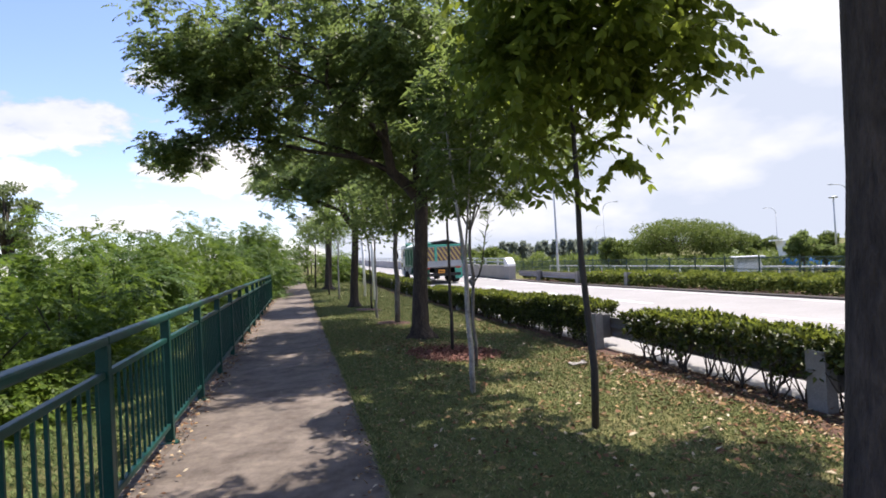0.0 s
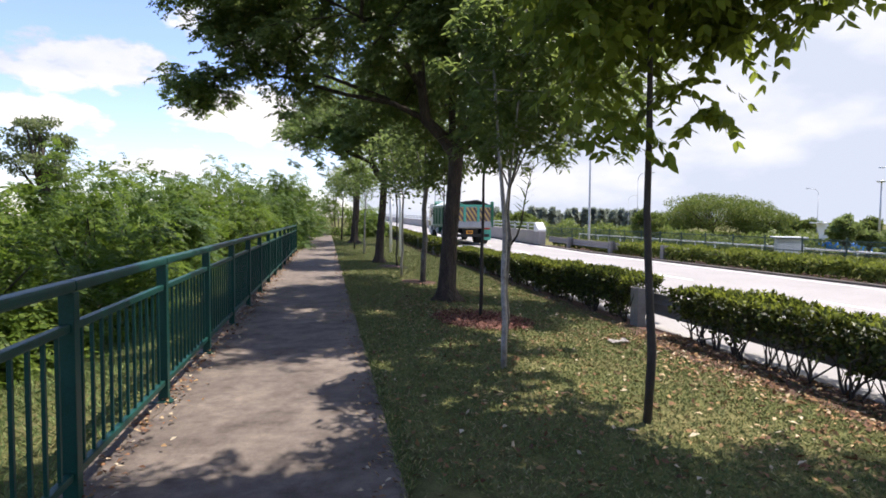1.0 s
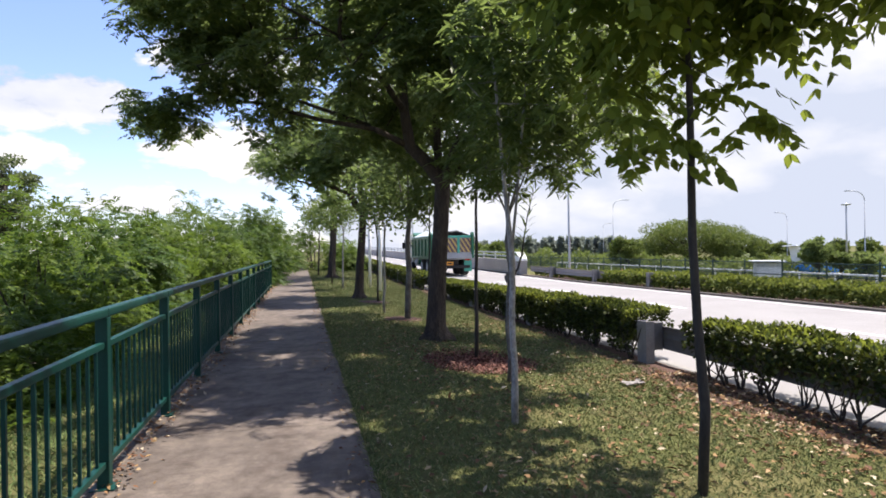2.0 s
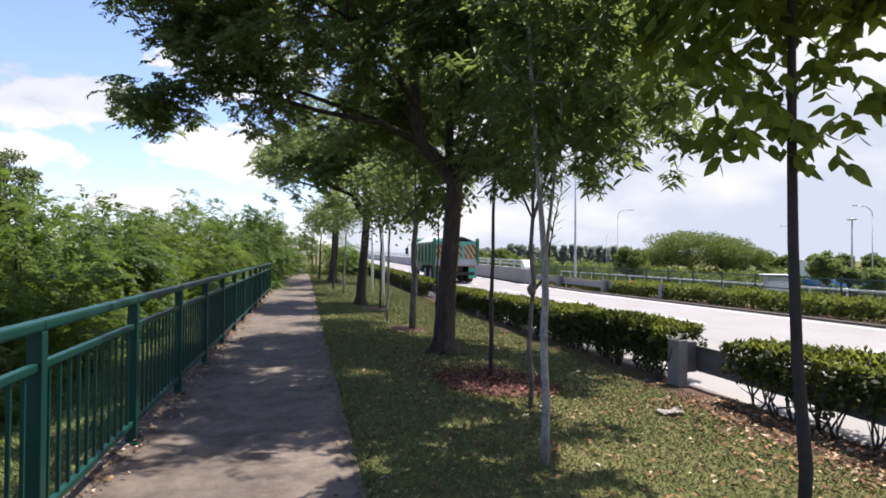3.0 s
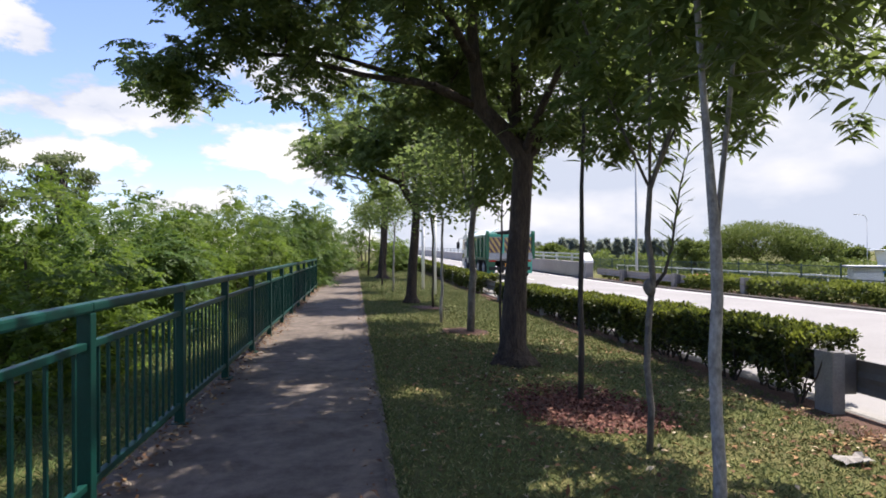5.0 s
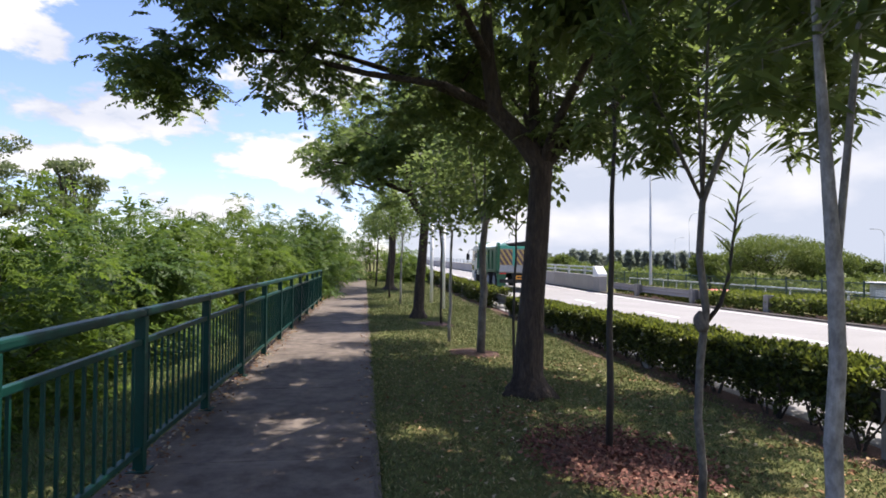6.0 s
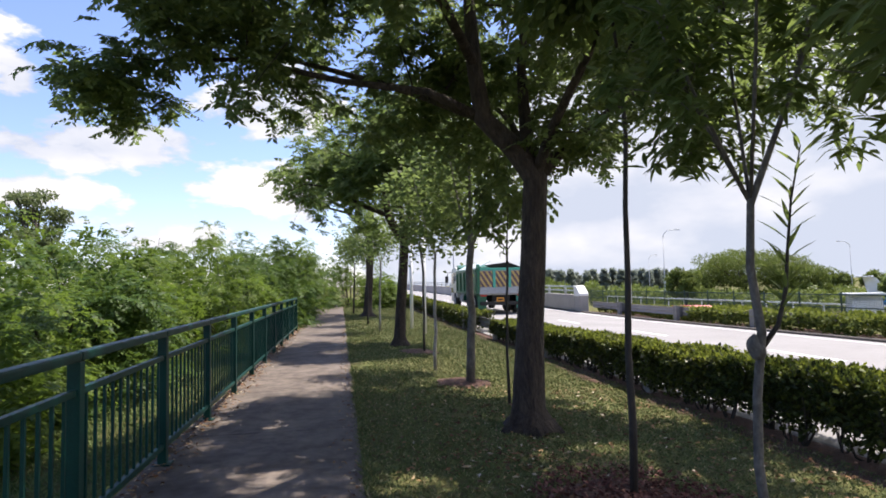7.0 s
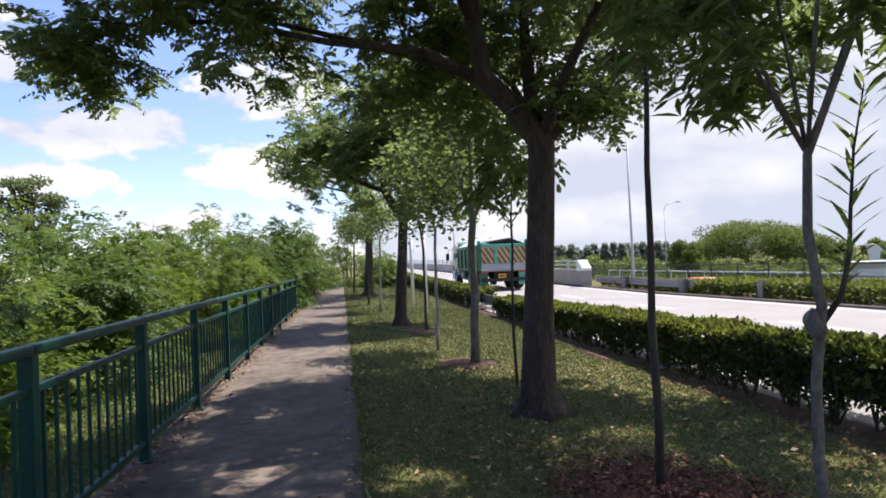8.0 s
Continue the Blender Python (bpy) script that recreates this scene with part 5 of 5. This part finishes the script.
    bmesh.ops.bevel(bm, geom=[e for e in bm.edges if abs(e.verts[0].co.x - e.verts[1].co.x) > 1], offset=0.04, segments=2, affect="EDGES")
    cab = part("cab", bm, CREAM, t, "cream painted cab")
    for s in (-1, 1):
        bm = bmesh.new()
        prism_x(bm, [(6.55, 1.55), (7.45, 1.5), (7.28, 2.15), (6.55, 2.18)], s * 1.185 - 0.008, s * 1.185 + 0.008)
        part("side_window", bm, GLASS_DARK, cab)
        bm = bmesh.new()
        prism_x(bm, [(6.1, 1.7), (6.35, 1.7), (6.35, 2.2), (6.15, 2.2)], s * 1.185 - 0.008, s * 1.185 + 0.008)
        part("rear_window", bm, GLASS_DARK, cab)
        bm = bmesh.new()
        prism_x(bm, [(6.85, 1.0), (7.5, 0.98), (7.5, 1.3), (6.95, 1.3)], s * 1.185 - 0.008, s * 1.185 + 0.008)
        part("lower_window", bm, GLASS_DARK, cab)
        bm = bmesh.new()
        bent_tube(bm, [(s * 1.15, 7.4, 2.25), (s * 1.4, 7.6, 2.2), (s * 1.45, 7.62, 1.5)], [0.02, 0.02, 0.02], 6)
        add_box(bm, s * 1.45 - 0.1, s * 1.45 + 0.1, 7.58, 7.64, 1.6, 2.0, 0.02)
        part("mirror", bm, DARK, cab)
    bm = bmesh.new()
    add_box(bm, -1.0, 1.0, 7.5, 7.53, 1.5, 2.15, 0.01)
    part("windscreen", bm, GLASS_DARK, cab)
    return t


dump_truck((9.05, 34.4))


# ---- ground cover ----
def bed(name, outline_fn, n, seed, material, label, lift=0.012):
    """A thin uneven sheet of soil over the ground inside an irregular outline (polar function round a centre)."""
    cx, cy, rad = outline_fn
    rng = np.random.default_rng(seed)
    V, F = [(cx, cy, ground_z(cx, cy) + lift + 0.03)], []
    rings = 5
    for r in range(1, rings + 1):
        for k in range(n):
            a = 2 * math.pi * k / n
            rr = (r / rings) * (1 + 0.25 * noise.noise((math.cos(a) * 1.6 + seed, math.sin(a) * 1.6, 0)))
            x, y = cx + rad[0] * rr * math.cos(a), cy + rad[1] * rr * math.sin(a)
            V.append((x, y, ground_z(x, y) + (lift + 0.03 * (1 - r / rings) + rng.uniform(0, 0.008) if r < rings else -0.01)))
    for k in range(n):
        F.append((0, 1 + k, 1 + (k + 1) % n))
    for r in range(rings - 1):
        for k in range(n):
            a, b = 1 + r * n + k, 1 + r * n + (k + 1) % n
            F.append((a, a + n, b + n, b))
    return tagged(solid(name, mesh_from(name, V, F, material, True)), label, "soil bed", kind="structure")


bed("mulch_bed", (3.02, 9.3, (0.66, 0.72)), 26, 3, SOIL, "low round bed of red-brown mulch under the young trees")
bed("soil_patch", (2.9, 14.4, (0.45, 0.5)), 20, 4, SOIL, "bare brown soil round a young tree")
bed("soil_patch", (2.8, 18.7, (0.45, 0.6)), 20, 7, SOIL, "bare brown soil round a young tree")


def soil_strip():
    V, F = [], []
    ys = np.arange(-6, 62, 0.35)
    for i, y in enumerate(ys):
        w = 0.3 * noise.noise((y * 0.7, 0.3, 7.0)) + 0.1 * noise.noise((y * 3.1, 0.3, 2.0)) - 0.16 * smooth((10.0 - y) / 3.0)
        for j, x in enumerate((5.05 + w, 5.2 + w * 0.7, 5.4, 5.56, 5.70)):
            V.append((x, y, ground_z(x, y) + (-0.01 if j == 0 else 0.012 + 0.01 * noise.noise((x * 5, y * 5, 1.0)))))
    for i in range(len(ys) - 1):
        for j in range(4):
            a = i * 5 + j
            F.append((a, a + 1, a + 6, a + 5))
    solid("soil_strip", mesh_from("soil_strip", V, F, SOIL, True), label="strip of red-brown soil under the hedge", category="soil bed", kind="structure")
    V, F = [], []
    ys = np.arange(0, 34, 0.6)
    for y in ys:
        for j, x in enumerate((13.8, 14.1, 14.6, 15.4 + 0.2 * noise.noise((y, 0, 0)))):
            V.append((x + far_edge(y) - 13.62, y, road_z(y) + (0.05 if j == 0 else 0.0 + 0.05 * (j == 1))))
    for i in range(len(ys) - 1):
        for j in range(3):
            a = i * 4 + j
            F.append((a, a + 1, a + 5, a + 4))
    solid("soil_strip", mesh_from("soil_strip", V, F, SOIL, True), label="strip of dark soil on the far verge", category="soil bed", kind="structure")


soil_strip()


def in_bed(x, y):
    return ((x - 3.02) / 0.66) ** 2 + ((y - 9.3) / 0.72) ** 2 < 0.55 + 0.45 * noise.noise((x * 5.0, y * 5.0, 2.0))


def grass(name, n, x0, x1, y0, y1, size, seed, label, falloff=1.6, mat=None):
    rng = np.random.default_rng(seed)
    x = rng.uniform(x0, x1, n)
    y = y0 + (y1 - y0) * rng.uniform(0, 1, n) ** falloff
    cover = np.array([noise.noise((a * 1.1, b * 1.1, 5.0)) + 0.6 * noise.noise((a * 4.0, b * 4.0, 8.0)) for a, b in zip(x, y)])
    keep = (cover > -0.72) & ~np.array([in_bed(a, b) for a, b in zip(x, y)])
    x, y = x[keep], y[keep]
    z = np.array([ground_z(a, b) for a, b in zip(x, y)])
    k = len(x)
    P = np.stack([x, y, z], 1)
    D = unit(rng.normal(0, 0.75, (k, 3)) * np.array((1, 1, 0)) + np.array((0, 0, 0.62)))
    N = unit(rng.normal(0, 1, (k, 3)) * np.array((1, 1, 0.3)))
    far = 1 + 0.05 * np.maximum(0, y - 4)
    v, f = leaf_quads(P, D, N, size * rng.uniform(0.6, 1.5, k), 0.0065 * far * rng.uniform(0.7, 1.4, k), 0.1)
    solid(name, mesh_from(name, v, f, mat or GRASSM), label=label, category="grass", kind="stuff")


grass("grass", 330000, 1.22, 5.35, -4.0, 26.0, 0.034, 201, "short patchy grass on the verge", 1.7)
grass("grass", 45000, 1.22, 5.3, 24.0, 50.0, 0.06, 204, "short grass farther along the verge", 1.2)
grass("grass", 140000, -4.6, -0.46, -3.0, 24.0, 0.075, 202, "rougher green grass on the slope behind the railing", 1.5, GRASS_GREEN)


def litter(name, n, pick, size, seed, mat, label, category, flat=0.35):
    rng = np.random.default_rng(seed)
    xy = np.array([pick(rng) for _ in range(n)])
    z = np.array([(0.004 if -0.43 < a < 1.24 else ground_z(a, b)) for a, b in xy]) + rng.uniform(0.006, 0.03, n) + (0.035 if name == "mulch" else 0.0)
    P = np.stack([xy[:, 0], xy[:, 1], z], 1)
    D = unit(rng.normal(0, 1, (n, 3)) * np.array((1, 1, flat * 0.6)))
    N = unit(np.array((0, 0, 1.0)) + rng.normal(0, flat, (n, 3)))
    v, f = leaf_quads(P, D, N, size * rng.uniform(0.6, 1.4, n), size * 0.5 * rng.uniform(0.7, 1.3, n), 0.2)
    solid(name, mesh_from(name, v, f, mat), label=label, category=category, kind="stuff")


grass("grass", 20000, 1.15, 1.34, 0.0, 22.0, 0.05, 203, "ragged grass creeping over the path's edge", 1.5)
litter("fallen_leaves", 2700, lambda r: (1.3 + 4.0 * r.uniform() ** 0.8, 2.0 + 12 * r.uniform() ** 1.3), 0.06, 211, LITTER, "dry brown and yellow leaves scattered on the grass", "leaves")
litter("fallen_leaves", 4000, lambda r: (5.65 - abs(r.normal(0, 0.6)), -1 + 9.6 * r.uniform() ** 0.8), 0.06, 212, LITTER, "dry brown leaves lying under the hedge", "leaves")
litter("fallen_leaves", 2600, lambda r: (-0.43 + abs(r.normal(0, 0.12)), r.uniform(0, 30)), 0.045, 213, LITTER, "dry leaves gathered along the path's edge", "leaves")
litter("fallen_leaves", 320, lambda r: (2.55 + 0.45 * r.normal(), 10.5 + 0.35 * r.normal()), 0.05, 216, LITTER, "dry brown leaves lying at the tree's foot", "leaves")
litter("fallen_leaves", 420, lambda r: (1.22 - abs(r.normal(0, 0.08)), r.uniform(0, 26)), 0.04, 214, LITTER, "dry leaves along the path's grassy edge", "leaves")


def in_mulch(r):
    a, q = r.uniform(0, 6.283), r.uniform() ** 0.65
    return 3.04 + 0.72 * q * math.cos(a), 9.3 + 0.84 * q * math.sin(a)


litter("mulch", 2600, in_mulch, 0.042, 215, MULCH, "red-brown bark chips heaped round the thin stems", "mulch", 0.7)


def scrap(at, seed):
    """Crumpled pale sheet lying in the grass."""
    rng = np.random.default_rng(seed)
    V, F = [], []
    n = 7
    g = ground_z(*at)
    for j in range(n):
        for i in range(n):
            x, y = (i / (n - 1) - 0.5) * 0.24, (j / (n - 1) - 0.5) * 0.14
            V.append((at[0] + x + rng.normal(0, 0.012), at[1] + y + rng.normal(0, 0.012), g + 0.035 + abs(rng.normal(0, 0.018))))
    for j in range(n - 1):
        for i in range(n - 1):
            a = j * n + i
            F.append((a, a + 1, a + n + 1, a + n))
    ob = solid("paper_scrap", mesh_from("paper_scrap", V, F, PARAPET), label="small crumpled pale paper scrap lying in the grass", category="litter")
    ob.modifiers.new("thickness", "SOLIDIFY").thickness = 0.004


scrap((4.45, 8.0), 5)


def shoot():
    """Knob on a pale trunk with a leafy side shoot, grown from the same stem."""
    rng = np.random.default_rng(9)
    host = [o for o in scene.collection.objects if o.name.startswith("young_tree") and o.get("label", "").startswith("pale-trunked young tree with a knob")][0]
    bm = bmesh.new()
    bmesh.ops.create_icosphere(bm, subdivisions=3, radius=0.040)
    for v in bm.verts:
        v.co *= 1 + 0.45 * noise.noise(v.co * 26)
        v.co.z *= 1.45
    bmesh.ops.translate(bm, verts=bm.verts, vec=(0.005, 0.0, 1.16))
    for f in bm.faces:
        f.smooth = True
    part("knob", bm, BARK_MID, host, "swollen grey-brown knob")
    V, F = [], []
    pts = [np.array(p) for p in ((0.04, 0, 1.16), (0.11, -0.02, 1.26), (0.16, -0.02, 1.42), (0.20, 0, 1.62), (0.25, 0.02, 1.86), (0.33, 0.03, 2.14))]
    tube(V, F, pts, [0.014, 0.012, 0.010, 0.008, 0.006, 0.003], 6)
    part("side_shoot", mesh_from("side_shoot", V, F, BARK_THIN, True), None, host)
    P, D = [], []
    for k in range(34):
        f = 0.25 + 0.75 * k / 33
        i = min(4, int(f * 5))
        p = pts[i] + (pts[i + 1] - pts[i]) * (f * 5 - i)
        a = k * 2.4
        P.append(p)
        D.append((math.cos(a) * 0.9, math.sin(a) * 0.6, 0.85))
    P, D = np.array(P), unit(np.array(D))
    N = unit(np.array((0, 0, 1.0)) + rng.normal(0, 0.2, P.shape))
    v, f = leaf_long(P, D, N, 0.16 * rng.uniform(0.7, 1.2, len(P)), 0.021, 0.2)
    part("shoot_leaves", mesh_from("shoot_leaves", v, f, LEAF_NARROW), None, host)


shoot()


def red_car(at, heading):
    c = thing("car", (at[0], at[1], ground_z(at[0], at[1])), "red hatchback on the far carriageway beyond the hedge", "car", turn=heading)
    bm = bmesh.new()
    prism_x(bm, [(-2.0, 0.3), (2.0, 0.3), (2.05, 0.62), (1.9, 0.82), (1.0, 0.95), (0.4, 1.38), (-1.2, 1.42), (-1.9, 0.98), (-2.05, 0.6)], -0.85, 0.85)
    bmesh.ops.bevel(bm, geom=list(bm.edges), offset=0.06, segments=2, affect="EDGES")
    part("body", bm, REDP, c)
    for s in (-1, 1):
        bm = bmesh.new()
        prism_x(bm, [(-1.45, 0.96), (0.75, 0.96), (0.36, 1.3), (-1.15, 1.33)], s * 0.855 - 0.006, s * 0.855 + 0.006)
        part("side_window", bm, GLASS_DARK, c)
        for y in (-1.25, 1.3):
            bm = bmesh.new()
            x = s * 0.78
            bent_tube(bm, [(x - 0.1, y, 0.31), (x + 0.1, y, 0.31)], [0.31, 0.31], 18)
            w = part("wheel", bm, RUBBER, c)
            bm = bmesh.new()
            bent_tube(bm, [(x + s * 0.105, y, 0.31), (x + s * 0.115, y, 0.31)], [0.2, 0.17], 14)
            part("rim", bm, DUST, w)


red_car((21.6, 38.5), 0)


def sign_board(at):
    b = thing("sign_board", (at[0], at[1], ground_z(at[0], at[1]) - 0.02), "small white sign board on a post beside the road", "sign")
    bm = bmesh.new()
    bent_tube(bm, [(0, 0, 0), (0, 0, 2.3)], [0.04, 0.04], 8)
    part("pole", bm, POLE, b)
    part("board", box(-0.28, 0.28, -0.045, -0.025, 1.5, 2.3, 0.005), WHITE, b)
    part("backing", box(-0.25, 0.25, -0.024, -0.012, 1.55, 2.25, 0.003), POLE, b)


sign_board((4.7, 62.0))


def edge_soil(name, inner, outer, seed, material, label):
    """Thin ragged spill of soil over the path's edge; inner(y) lies on the path, outer is off it."""
    V, F = [], []
    ys = np.arange(-4.0, 34.0, 0.07)
    for y in ys:
        xi = inner(y)
        V += [(xi, y, 0.0025), ((xi + outer) / 2, y, 0.006 + 0.004 * noise.noise((y * 6, 0, seed))), (outer, y, 0.004)]
    for i in range(len(ys) - 1):
        for j in range(2):
            a = i * 3 + j
            F.append((a, a + 1, a + 4, a + 3))
    solid(name, mesh_from(name, V, F, material, True), label=label, category="soil", kind="structure")


EDGE_DIRT = surface("edge_dirt", (0.075, 0.058, 0.045), (0.17, 0.135, 0.105), 5, 80, 0.95, bump=0.6, bump_dist=0.01, fine_amount=0.5)
edge_soil("edge_soil_grass", lambda y: 1.215 + 0.03 * noise.noise((y * 1.3, 0, 1)) + 0.03 * noise.noise((y * 6, 0, 2)), 1.27, 1, EDGE_DIRT, "ragged dirt spilling over the path's edge")
edge_soil("edge_soil_railing", lambda y: -0.33 + 0.11 * noise.noise((y * 0.9, 0, 3)) + 0.05 * noise.noise((y * 5, 0, 4)), -0.46, 2, EDGE_DIRT, "brown dirt gathered along the railing")


def far_shrubs():
    """A low belt of shrubs closing the view beyond the fence."""
    rng = np.random.default_rng(77)
    n = 42000
    az = rng.uniform(13, 66, n)
    d = rng.uniform(120, 165, n) - 0.55 * az
    x, y = 0.84 + d * np.sin(np.radians(az)), 2.0 + d * np.cos(np.radians(az))
    g = np.array([ground_z(a, b) for a, b in zip(x, y)])
    h = np.array([2.6 + 1.5 * noise.noise((a * 0.8, b * 0.04, 0)) + 0.9 * noise.noise((a * 3.1, b * 0.1, 5)) for a, b in zip(az, d)])
    P = np.stack([x, y, g + h * rng.uniform(0, 1, n) ** 0.6], 1)
    D = unit(rng.normal(0, 1, (n, 3)))
    N = unit(rng.normal(0, 0.7, (n, 3)) + np.array((0, 0, 1.0)))
    v, f = leaf_quads(P, D, N, 0.6 * rng.uniform(0.6, 1.4, n), 0.36 * rng.uniform(0.7, 1.3, n), 0.1)
    solid("far_shrubs", mesh_from("far_shrubs", v, f, LEAF_FAR), label="low belt of distant green shrubs", category="shrubs", kind="stuff")


far_shrubs()
